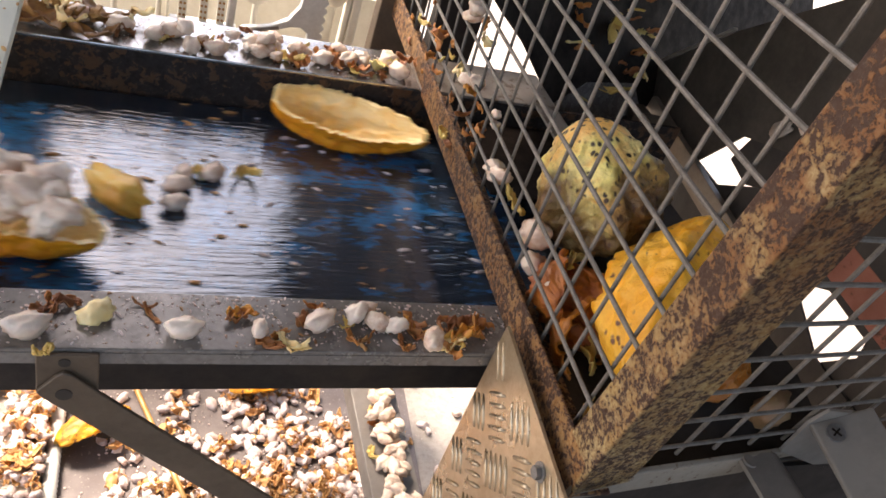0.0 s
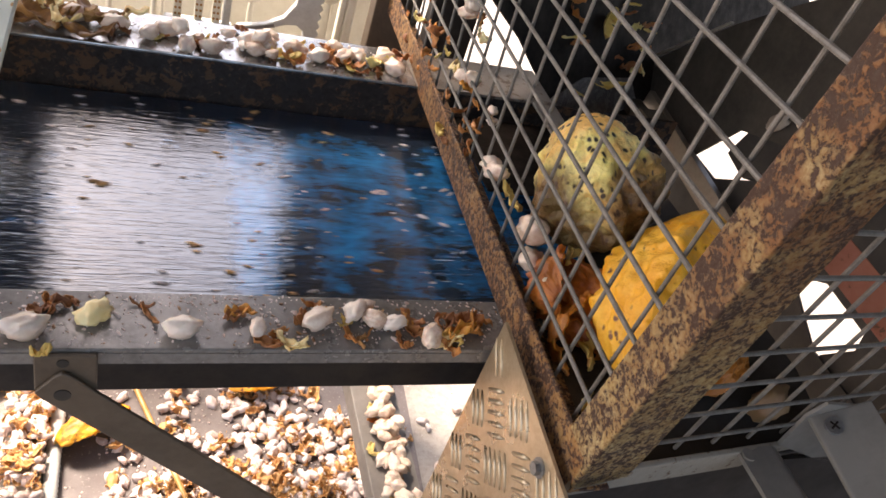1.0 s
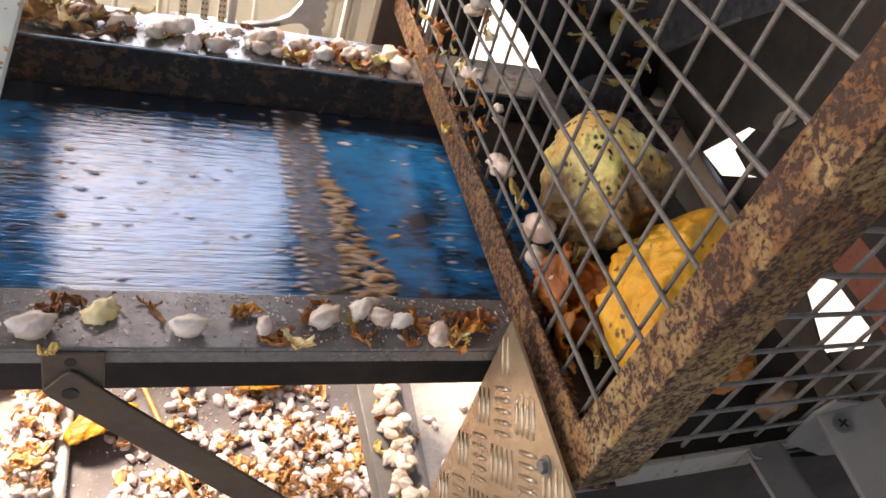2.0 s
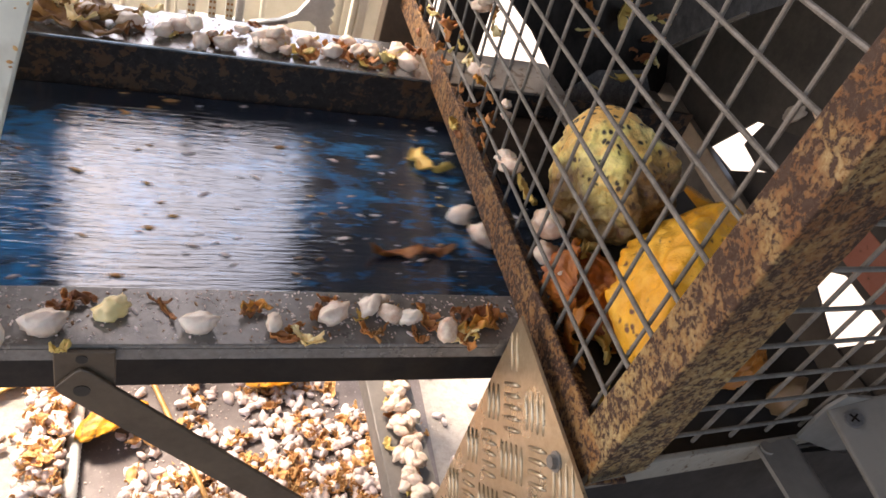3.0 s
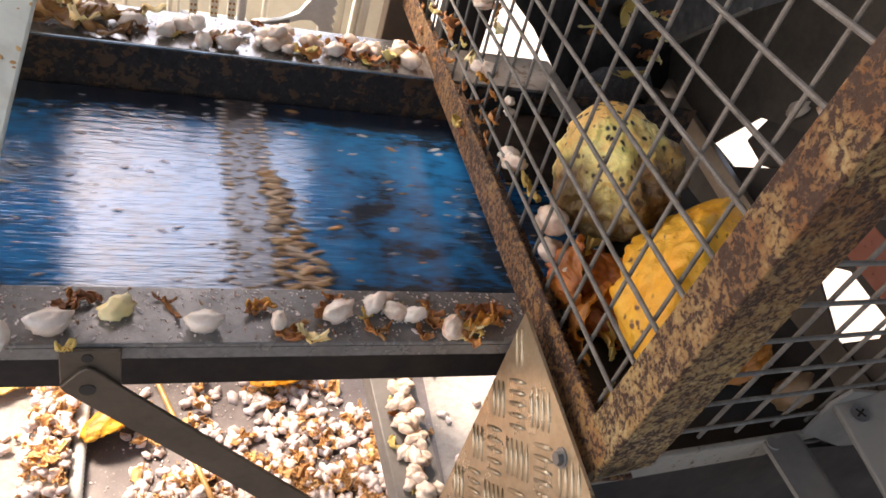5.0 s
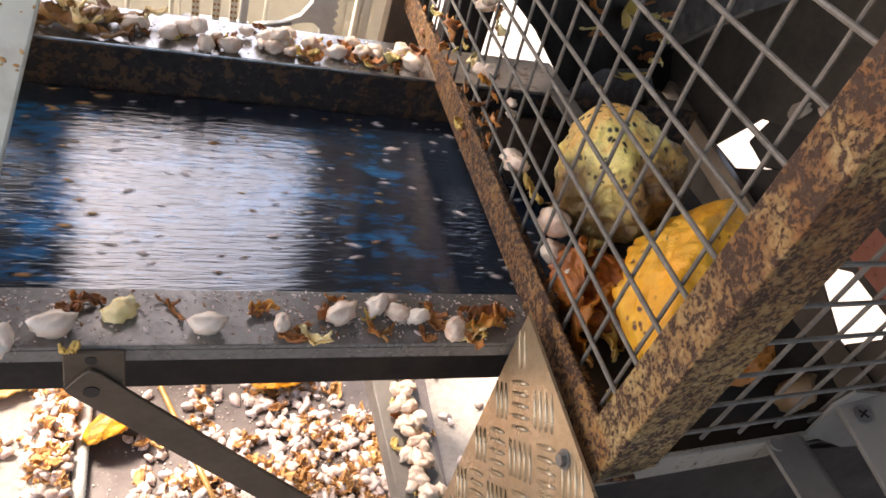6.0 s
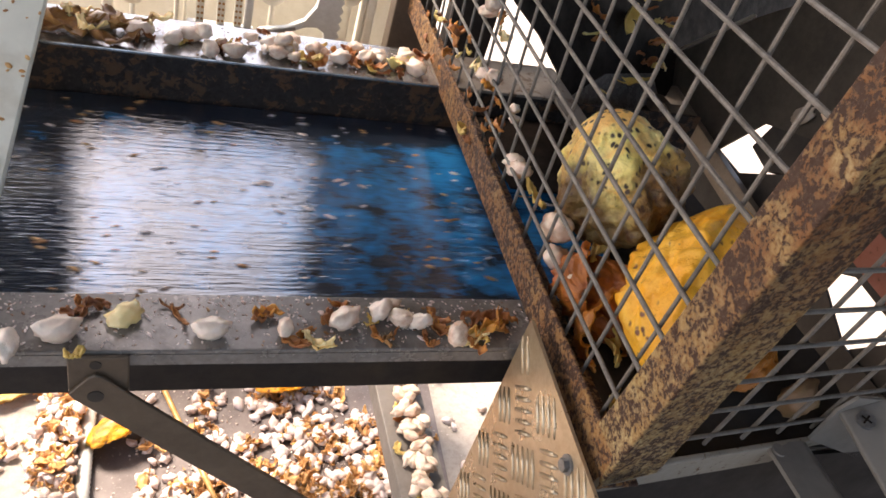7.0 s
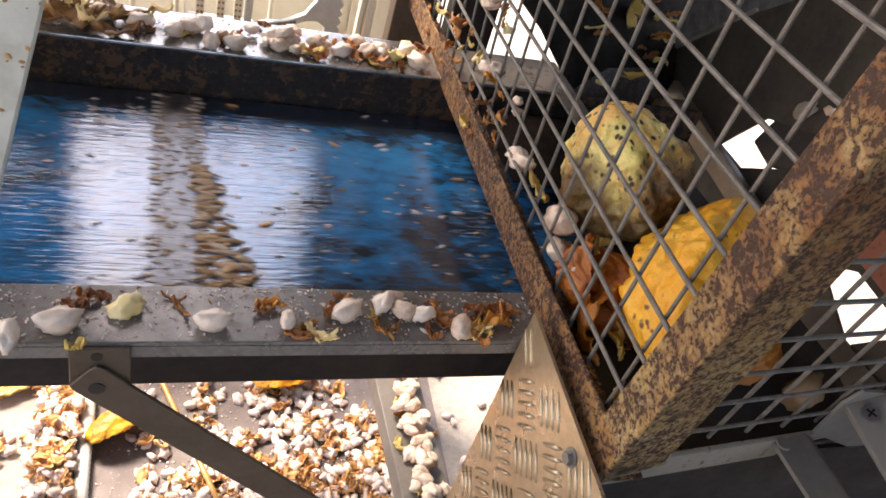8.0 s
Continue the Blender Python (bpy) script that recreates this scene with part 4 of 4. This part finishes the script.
for k in range(9):
    _r = random.Random(600 + k)
    bit(-0.115 + 0.011 * k + _r.uniform(-0.006, 0.006), 0.915 + _r.uniform(-0.018, 0.018), RZ + 0.003 * (k % 3), _r.uniform(-30, 30), _r.uniform(0.04, 0.07), _r.uniform(0.015, 0.03), HUSK_DARK, label="dark brown torn husk on the steel rail")
for _x, _y, _t in ((-0.085, 0.922, 15), (-0.068, 0.905, -20), (0.006, 0.926, 40)):
    bit(_x, _y, RZ + 0.008, _t, 0.034, 0.022, LINING, label="pale torn pod lining on the steel rail")
bit(-0.048, 0.4185, 0.8675, 20, 0.014, 0.010, HUSK_YELLOW)



def rail_grit(name, y0, y1, count, seed):
    rnd = random.Random(seed)
    for mt, share, kind in ((HUSK_DARK_STUFF, 0.25, "brown"), (BEAN_STUFF, 0.75, "white")):
        bm = bmesh.new()
        for k in range(int(count * share)):
            l = (rnd.uniform(0.0004, 0.0010) if kind == "brown" else rnd.uniform(0.0003, 0.0013)) * (2.0 if rnd.random() < 0.1 else 1.0)
            r = bmesh.ops.create_icosphere(bm, subdivisions=1, radius=1.0)
            x = rnd.uniform(-0.14, 0.34)
            m = Matrix.Translation((x, y0 + (y1 - y0) * rnd.random() ** 0.8, RZ + l * 0.3)) @ pose(0, 0, 0, 0, 0, rnd.uniform(0, 180)) @ Matrix.Diagonal((l * rnd.uniform(1, 2.2), l * 0.8, l * 0.5, 1))
            bmesh.ops.transform(bm, matrix=m, verts=r["verts"])
        tagged(link_mesh(name, bm, mt), kind + " husk and pulp crumbs lying on the steel rail", "crumbs", kind="stuff")


rail_grit("rail_grit", 0.427, 0.482, 800, 51)
rail_grit("rail_grit", 0.882, 0.962, 260, 52)
rnd_far = random.Random(77)
for k in range(16):
    fx = 0.02 + 0.02 * k + rnd_far.uniform(-0.008, 0.008)
    bit(fx, rnd_far.uniform(0.890, 0.945), RZ, rnd_far.uniform(0, 180), rnd_far.uniform(0.012, 0.026), rnd_far.uniform(0.006, 0.014), HUSK if k % 3 else HUSK_YELLOW)
    if k % 2:
        bean(fx, rnd_far.uniform(0.905, 0.945), BZ - 0.002, rnd_far.uniform(0, 180), rnd_far.uniform(0.5, 0.8))

for x, y, turn, ln, w, mt, rx in ((0.266, 0.424, -50, 0.030, 0.016, HUSK, 25), (0.276, 0.450, 20, 0.036, 0.013, HUSK, 35), (0.287, 0.446, 130, 0.028, 0.010, HUSK, 20), (0.262, 0.453, 60, 0.028, 0.011, HUSK, 40),
                                  (0.240, 0.448, -55, 0.032, 0.014, HUSK, 30), (0.226, 0.428, 20, 0.018, 0.011, HUSK, 30), (0.190, 0.429, 70, 0.018, 0.010, HUSK_DARK, 10), (0.196, 0.436, 60, 0.026, 0.003, HUSK, 0),
                                  (0.118, 0.440, 30, 0.022, 0.016, HUSK, 30), (0.126, 0.428, -20, 0.026, 0.008, LINING, 10), (-0.040, 0.462, 30, 0.024, 0.014, HUSK, 40), (-0.032, 0.468, -40, 0.020, 0.008, HUSK, 20),
                                  (0.205, 0.464, 10, 0.020, 0.012, LINING, 20), (0.278, 0.440, 30, 0.044, 0.030, HUSK_ORANGE, 20), (0.262, 0.436, -20, 0.036, 0.028, LINING, 10), (0.292, 0.452, 80, 0.040, 0.026, HUSK, 25),
                                  (0.243, 0.452, -40, 0.040, 0.022, HUSK_ORANGE, 20), (0.132, 0.434, -25, 0.040, 0.020, LINING, 15), (0.092, 0.458, 10, 0.030, 0.020, HUSK_ORANGE, 10), (0.150, 0.462, 150, 0.034, 0.020, HUSK, 20)):
    bit(x, y, RZ, turn, 0.72 * ln, 0.62 * w, mt, rx=rx, label="curled torn husk beside the beans on the rail")

CAGE_BEAN = "pale cacao bean caught on the cage mesh"
for _x, _y, _z, _t, _mt in ((0.347, 0.800, 0.936, 60, LINING), (0.348, 0.775, 0.945, 110, LINING), (0.347, 0.744, 0.950, 20, HUSK_ORANGE), (0.348, 0.905, 0.932, 80, HUSK_ORANGE), (0.347, 0.700, 0.925, 40, HUSK), (0.349, 0.760, 1.000, 95, LINING), (0.349, 0.770, 1.012, 60, HUSK)):
    bit(_x, _y, _z, _t, 0.026, 0.014, _mt, rx=60, label="torn husk caught in the cage mesh", group="husk in the cage")
for x, y, z, turn, size in ((0.346, 0.658, 0.969, 60, 0.55), (0.347, 0.652, 0.960, 10, 0.5), (0.346, 0.620, 0.929, 80, 0.95), (0.346, 0.606, 0.930, 100, 1.0), (0.354, 0.514, 0.931, 65, 1.45), (0.353, 0.494, 0.913, 20, 1.15), (0.357, 0.460, 0.913, 40, 1.35),
                             (0.346, 0.800, 1.040, 70, 1.0), (0.347, 0.790, 1.022, 20, 0.95), (0.345, 0.795, 1.010, 120, 0.8), (0.346, 0.752, 0.955, 80, 0.95), (0.347, 0.728, 0.965, 30, 0.9)):
    bean(x, y, z, turn, size, 30, label=CAGE_BEAN, group="beans in the cage")
for x, y, z, turn, ln, w, mt in ((0.385, 0.455, 0.888, 40, 0.075, 0.045, HUSK), (0.385, 0.49, 0.900, 10, 0.04, 0.02, HUSK), (0.392, 0.43, 0.885, 100, 0.06, 0.05, HUSK), (0.348, 0.342, 0.895, 60, 0.022, 0.018, HUSK_YELLOW),
                                 (0.350, 0.575, 0.92, 90, 0.034, 0.02, HUSK_YELLOW), (0.335, 0.841, 0.95, 60, 0.05, 0.025, HUSK), (0.338, 0.72, 0.93, 20, 0.03, 0.008, HUSK), (0.335, 0.66, 0.92, 70, 0.025, 0.006, HUSK),
                                 (0.366, 0.452, 0.904, 20, 0.034, 0.007, LINING), (0.378, 0.492, 0.920, 60, 0.034, 0.022, HUSK_YELLOW), (0.400, 0.478, 0.915, 110, 0.030, 0.016, HUSK), (0.372, 0.405, 0.890, 80, 0.040, 0.024, HUSK_YELLOW)):
    bit(x, y, z, turn, ln, w, mt, rx=40, label="torn husk caught in the cage mesh", group="husk in the cage")
for u, v, turn, ln, w, mt in ((0.235, 0.076, 50, 0.045, 0.032, HUSK_YELLOW), (0.337, 0.004, 80, 0.045, 0.026, LINING), (0.222, 0.004, 5, 0.080, 0.014, HUSK_YELLOW), (0.328, 0.040, 20, 0.060, 0.014, HUSK), (0.375, 0.075, 20, 0.05, 0.012, HUSK), (0.132, 0.114, 100, 0.05, 0.02, HUSK), (0.290, 0.020, 30, 0.05, 0.014, HUSK)):
    _p = BACK @ Vector((u, v, 0.0))
    bit(_p.x, _p.y, _p.z, turn, ln, w, mt, rx=60, label="husk scrap stuck to the wet hopper sheet", group="husk in the hopper")



for k in range(26):
    _r = random.Random(500 + k)
    yy = _r.uniform(0.66, 1.0)
    low = k % 3 == 0
    bit(0.334 + _r.uniform(0.0, 0.014), yy, (0.885 if low else _r.uniform(0.90, 0.965)) - 0.02 * (yy - 0.66), _r.uniform(40, 130), _r.uniform(0.010, 0.026), _r.uniform(0.004, 0.012), HUSK if k % 4 else HUSK_YELLOW, rx=_r.uniform(0, 80),
        label="torn husk caught in the cage mesh", group="husk in the cage")
for k in range(14):
    _r = random.Random(560 + k)
    _p = BACK @ Vector((_r.uniform(0.10, 0.38), _r.uniform(0.0, 0.16), 0.0))
    bit(_p.x, _p.y, _p.z, _r.uniform(-30, 30), _r.uniform(0.015, 0.05), _r.uniform(0.004, 0.012), HUSK if k % 2 else HUSK_YELLOW, rx=62,
        label="husk scrap stuck to the wet hopper sheet", group="husk in the hopper")


bean(0.868, 0.770, 0.947, 70, 1.1, 0, label="pale cacao bean on the dark motor housing", group="beans in the cage")
_o = link_mesh("pulp_scrap", lumpy(66, 0.023, 0.0045, 0.015, 0.35, 3, 2.0), CUT_PALE, smooth=True)
_o.matrix_world = pose(0.860, 0.806, 0.924, 20, 35, 80)
tagged(_o, "pale grey-brown flat pulp scrap on the dark motor housing", "pod piece")


# ---- pods lying in the cage ----
def pod(name, seed, length, radius, material, m, label, **kw):
    ob = thing(name, label, "cacao pod")
    part("skin", pod_mesh(seed, length, radius, **kw), material, ob, smooth=True)
    part("stalk", rod((-length * 0.50, 0, 0), (-length * 0.50 - 0.007, 0.001, 0.001), 0.0055, 10, r2=0.004), HUSK_DARK, ob, "dry brown stalk stub")
    ob.matrix_world = m
    return ob


pod("cacao_pod", 3, 0.128, 0.057, POD_PALE, pose(0.409, 0.536, 0.978, 20, -60, 150), "pale yellow-green cacao pod blotched black and brown", warts=0.06, depth=0.13, lobes=0.45, blunt=0.36, gnarl=0.25)
pod("cacao_pod", 8, 0.200, 0.056, POD_ORANGE, pose(0.446, 0.412, 0.955, 0, -22, 48), "orange warty cacao pod lying in the cage", warts=0.07, depth=0.12, lobes=0.6, gnarl=0.13)
for _k, (_len, _rad, _m) in enumerate(((0.085, 0.030, pose(0.372, 0.462, 0.912, 70, 20, 60)), (0.090, 0.034, pose(0.398, 0.452, 0.900, 110, -25, 110)), (0.085, 0.032, pose(0.388, 0.415, 0.893, 60, 10, 20)), (0.080, 0.024, pose(0.500, 0.372, 0.902, 150, -15, 35)))):
    _h = link_mesh("broken_shell", pod_mesh(31 + _k, _len, _rad, depth=0.12, warts=0.16, half=True, shell=0.10, gnarl=0.26), [SHELL_RED, HUSK_ORANGE], smooth=True)
    _h.matrix_world = _m
    tagged(_h, "crumpled red-brown pod shell piece with orange torn edge", "pod shell", "broken shells in the cage")
_s = link_mesh("cut_pod_piece", lumpy(77, 0.021, 0.013, 0.017, 0.35, 3), CUT, smooth=True)
_s.matrix_world = pose(0.524, 0.327, 0.908, 0, 0, 10)
tagged(_s, "pale brown cut piece of cacao pod in the cage", "pod piece")


# ---- things on the floor ----
def build_floor_things():
    p = link_mesh("plank", boxed(-0.175, -0.108, 0.55, 1.35, 0.0, 0.035, bevel=0.004), PLANK)
    tagged(p, "dirty cream plank on the concrete strewn with husk", "plank")
    bm, rows = bmesh.new(), []
    for i in range(151):
        y = 0.55 + 0.005 * i
        r = 0.0135 if i % 2 else 0.0118
        rows.append([bm.verts.new((-0.092 + r * math.cos(2 * math.pi * j / 14), y, 0.018 + r * math.sin(2 * math.pi * j / 14))) for j in range(14)])
    for i in range(150):
        for j in range(14):
            bm.faces.new((rows[i][j], rows[i][(j + 1) % 14], rows[i + 1][(j + 1) % 14], rows[i + 1][j]))
    tagged(link_mesh("conduit", bm, PLASTIC, smooth=True), "pale grey corrugated conduit lying beside the plank", "pipe")
    tagged(link_mesh("cane", rod((0.030, 1.10, 0.028), (0.144, 0.775, 0.028), 0.0050, 10), STICK), "thin yellow cane lying on the tarpaulin", "stick")


build_floor_things()


def density(x, y):
    """How thickly the floor is strewn."""
    heap = math.exp(-((x - 0.36) / 0.14) ** 2 - ((y - 0.84) / 0.12) ** 2)
    heap = max(heap, 1.0 * math.exp(-((x - 0.20) / 0.16) ** 2 - ((y - 0.84) / 0.07) ** 2))
    heap2 = 0.8 * math.exp(-((x - 0.14) / 0.10) ** 2 - ((y - 0.80) / 0.05) ** 2)
    back = 0.55 * math.exp(-((x - 0.27) / 0.06) ** 2 - ((y - 1.05) / 0.05) ** 2)
    left = 0.10 if x < -0.18 else (0.65 if x < -0.07 else 0.0)
    right = -0.2 if x > 0.58 else 0.0
    return heap + heap2 + back + left + right + 0.75 * noise.noise(Vector((x * 13, y * 13, 4)))


def strewn():
    rnd = random.Random(21)
    shapes = []
    for i in range(6):
        bm = lumpy(90 + i, 0.0150, 0.0094, 0.0084, 0.55, 2)
        shapes.append(([v.co.copy() for v in bm.verts], [[v.index for v in f.verts] for f in bm.faces]))
        bm.free()
    strips = []
    for i in range(10):
        bm = shred(120 + i, rnd.uniform(0.018, 0.036), rnd.uniform(0.012, 0.024))
        bm.verts.index_update()
        strips.append(([v.co.copy() for v in bm.verts], [[v.index for v in f.verts] for f in bm.faces]))
        bm.free()

    def scatter(name, forms, count, mt, label, lift, lo, hi, spare=0.0):
        vs, fs = [], []
        made = tries = 0
        while made < count and tries < count * 30:
            tries += 1
            x, y = rnd.uniform(-0.42, 0.80), rnd.uniform(0.45, 1.35)
            if rnd.random() > density(x, y) + spare:
                continue
            on_plank = -0.176 < x < -0.107 and 0.55 < y < 1.35
            if -0.107 < x < -0.070:
                continue
            z = 0.035 if on_plank else (0.0045 if -0.09 < x < 0.59 else 0.0)
            z += lift + (rnd.random() ** 2) * 0.014 * min(1.0, density(x, y))
            co, fa = rnd.choice(forms)
            m = pose(x, y, z, rnd.uniform(-30, 30), rnd.uniform(-30, 30), rnd.uniform(0, 360)) @ Matrix.Scale(rnd.uniform(lo, hi), 4)
            b = len(vs)
            vs.extend(m @ c for c in co)
            fs.extend([b + k for k in f] for f in fa)
            made += 1
        me = bpy.data.meshes.new(name)
        me.from_pydata(vs, [], fs)
        me.polygons.foreach_set("use_smooth", [True] * len(me.polygons))
        me.materials.append(mt)
        tagged(new(name, me), label, name.replace("_", " "), kind="stuff")

    scatter("strewn_beans", shapes, 1550, BEAN_STUFF, "spilled white pulp-covered cacao beans on the floor", 0.005, 0.55, 0.98)
    scatter("strewn_husk", strips, 760, HUSK_STUFF, "spilled orange-brown husk shreds on the floor", 0.004, 0.6, 1.25)
    scatter("husk_crumbs", strips, 900, HUSK_STUFF, "small husk crumbs on the floor", 0.002, 0.12, 0.30)
    scatter("pulp_crumbs", shapes, 3200, BEAN_STUFF, "fine white pulp crumbs on the floor", 0.001, 0.07, 0.19, 0.25)


strewn()


def floor_shell(x, y, z, m, seed, label):
    ob = link_mesh("pod_shell", pod_mesh(seed, 0.15, 0.038, depth=0.05, warts=0.12, half=True, shell=0.2), [POD_RIPE, HUSK_YELLOW], smooth=True)
    ob.matrix_world = Matrix.Translation((x, y, z)) @ m
    tagged(ob, label, "pod shell", "pod shells on the floor")


floor_shell(0.285, 1.075, 0.030, pose(0, 0, 0, 150, 0, 10), 71, "broken orange pod shell lying on the tarpaulin")
floor_shell(-0.028, 0.975, 0.034, pose(0, 0, 0, 140, 0, 35), 72, "broken yellow pod shell lying beside the conduit")
floor_shell(-0.225, 1.10, 0.034, pose(0, 0, 0, 20, 0, 30), 73, "broken yellow pod shell lying on the concrete")

for k in range(30):
    _r = random.Random(300 + k)
    bean(_r.uniform(0.398, 0.442), 0.60 + 0.0108 * k + _r.uniform(-0.004, 0.004), 0.301 + 0.0085 + (0.010 if k % 3 == 1 else 0), _r.uniform(0, 180), _r.uniform(0.8, 1.05),
         label="pale cacao bean on the stand's cross bar", group="beans on the cross bar")
for k in range(20):
    _r = random.Random(370 + k)
    bean(_r.uniform(0.405, 0.436), 0.60 + 0.0155 * k + _r.uniform(-0.004, 0.004), 0.301 + 0.021, _r.uniform(0, 180), _r.uniform(0.8, 1.1), _r.uniform(-20, 20),
         label="pale cacao bean heaped on the stand's cross bar", group="beans on the cross bar")
for k in range(7):
    _r = random.Random(340 + k)
    bit(_r.uniform(0.385, 0.445), 0.62 + 0.045 * k, 0.301, _r.uniform(0, 180), 0.03, 0.014, HUSK if k % 2 else HUSK_YELLOW)


# ---- things carried by the belt ----
def half_pod(name, seed, length, radius, label):
    t = thing(name, label, "cacao pod half")
    for name, keep, mt, lab in (("shell", 0, HALF_SKIN, "orange-yellow outer shell"), ("lining", 1, LINING, "cream inner lining and cut rim")):
        bm = pod_mesh(seed, length, radius, depth=0.06, warts=0.07, half=True, shell=0.13, blunt=0.44, gnarl=0.09)
        bmesh.ops.delete(bm, geom=[f for f in bm.faces if f.material_index != keep], context="FACES")
        for f in bm.faces:
            f.material_index = 0
        part(name, bm, mt, t, lab, True)
    return t


HALF_A = half_pod("half_pod", 21, 0.20, 0.045, "empty yellow cacao pod half with cream lining")
HALF_B = half_pod("half_pod", 25, 0.175, 0.050, "opened cacao pod half full of pulpy beans")
_r = random.Random(9)
for k in range(26):
    _b = new("bean", bean_data[k % 7])
    _b.parent = HALF_B
    _b.matrix_basis = pose(_r.uniform(-0.062, 0.062), _r.uniform(-0.026, 0.026), _r.uniform(0.004, 0.034), _r.uniform(-30, 30), _r.uniform(-30, 30), _r.uniform(0, 180)) @ Matrix.Scale(1.25, 4)
WHOLE = pod("cacao_pod", 14, 0.170, 0.0315, POD_RIPE, Matrix(), "ripe orange-yellow ribbed cacao pod on the belt", ridges=12, depth=0.18, warts=0.05, lobes=1.0, blunt=0.40, gnarl=0.07)
RIDER = "pale cacao bean riding on the blue belt"
riders = []      # thing, x at time t0, t0, y, height, own pose


def ride(ob, x, t0, y, z, rot):
    riders.append((ob, x, t0, y, z, rot))


ride(HALF_A, 0.250, 0.0, 0.822, ZB + 0.037, pose(0, 0, 0, 3, 3, -12))
ride(HALF_B, -0.095, 0.0, 0.603, ZB + 0.044, pose(0, 0, 0, -9, 5, -22))
ride(WHOLE, 0.262, 3.5, 0.656, ZB + 0.031, pose(0, 0, 0, 10, 0, -10))
for x, t0, y, turn, size in ((0.050, 0.0, 0.694, 10, 1.0), (0.047, 0.0, 0.663, 5, 0.95), (0.085, 0.0, 0.72, 30, 1.0), (0.055, 0.0, 0.715, 60, 0.9), (0.014, 3.5, 0.664, 10, 1.15), (0.028, 3.5, 0.630, 100, 1.1)):
    ride(bean(x, y, ZB + 0.009, 0, size, label=RIDER, group="beans on the belt"), x, t0, y, ZB + 0.009, pose(0, 0, 0, 0, 0, turn))
_k = tagged(link_mesh("rind_chunk", lumpy(61, 0.032, 0.017, 0.016, 0.62, 3, 1.5), RIND, smooth=True), "torn yellow chunk of pod rind riding on the belt", "pod rind")
ride(_k, -0.006, 0.0, 0.668, ZB + 0.013, pose(0, 0, 0, 0, 0, -55))
for x, t0, y, turn, ln, w, mt in ((0.072, 0.0, 0.722, 20, 0.03, 0.02, HUSK_YELLOW), (0.120, 0.0, 0.714, 0, 0.035, 0.02, HUSK_YELLOW), (0.007, 3.5, 0.772, -40, 0.05, 0.028, HUSK_YELLOW),
                                  (-0.080, 3.5, 0.594, 0, 0.06, 0.016, HUSK), (-0.035, 3.5, 0.592, 10, 0.05, 0.014, HUSK), (0.063, 3.5, 0.603, 5, 0.05, 0.014, HUSK)):
    _o = bit(x, y, ZB, turn, ln, w, mt, label="wet husk scrap riding on the blue belt", group="husk on the belt")
    ride(_o, x, t0, y, ZB + 0.0005, pose(0, 0, 0, 0, 0, turn))


def ride_rows(x, t0, y, z, rot):
    """Rolls off the upper shelf, drops on the belt, rides at its speed, drops off its end and lies on the floor."""
    rows = []
    land, end, shelf = 0.56, -0.30, 1.447
    for i in range(121):
        t = i / 15
        px, pz = x - SPEED * (t - t0), z
        if px > land:
            fall = (px - land) / SPEED
            pz = min(shelf + z - ZB, z + 4.9 * fall * fall)
            px = min(px, 0.98)
        elif px < end:
            fall = (end - px) / SPEED
            pz = max(z - ZB + 0.004, z - 4.9 * fall * fall)
            px = max(px, end - 0.27)
        rows.append((t, Matrix.Translation((px, y, pz)) @ rot))
    return rows


def motions():
    for ob, mid in belt_pieces:
        s0 = SEAM_X + SPEED * SEAM_T + mid + 0.27
        walk(ob, [(i / 15, belt_pose(s0 - SPEED * i / 15)) for i in range(121)])
    for ob, x, t0, y, z, rot in riders:
        walk(ob, ride_rows(x, t0, y, z, rot))


motions()
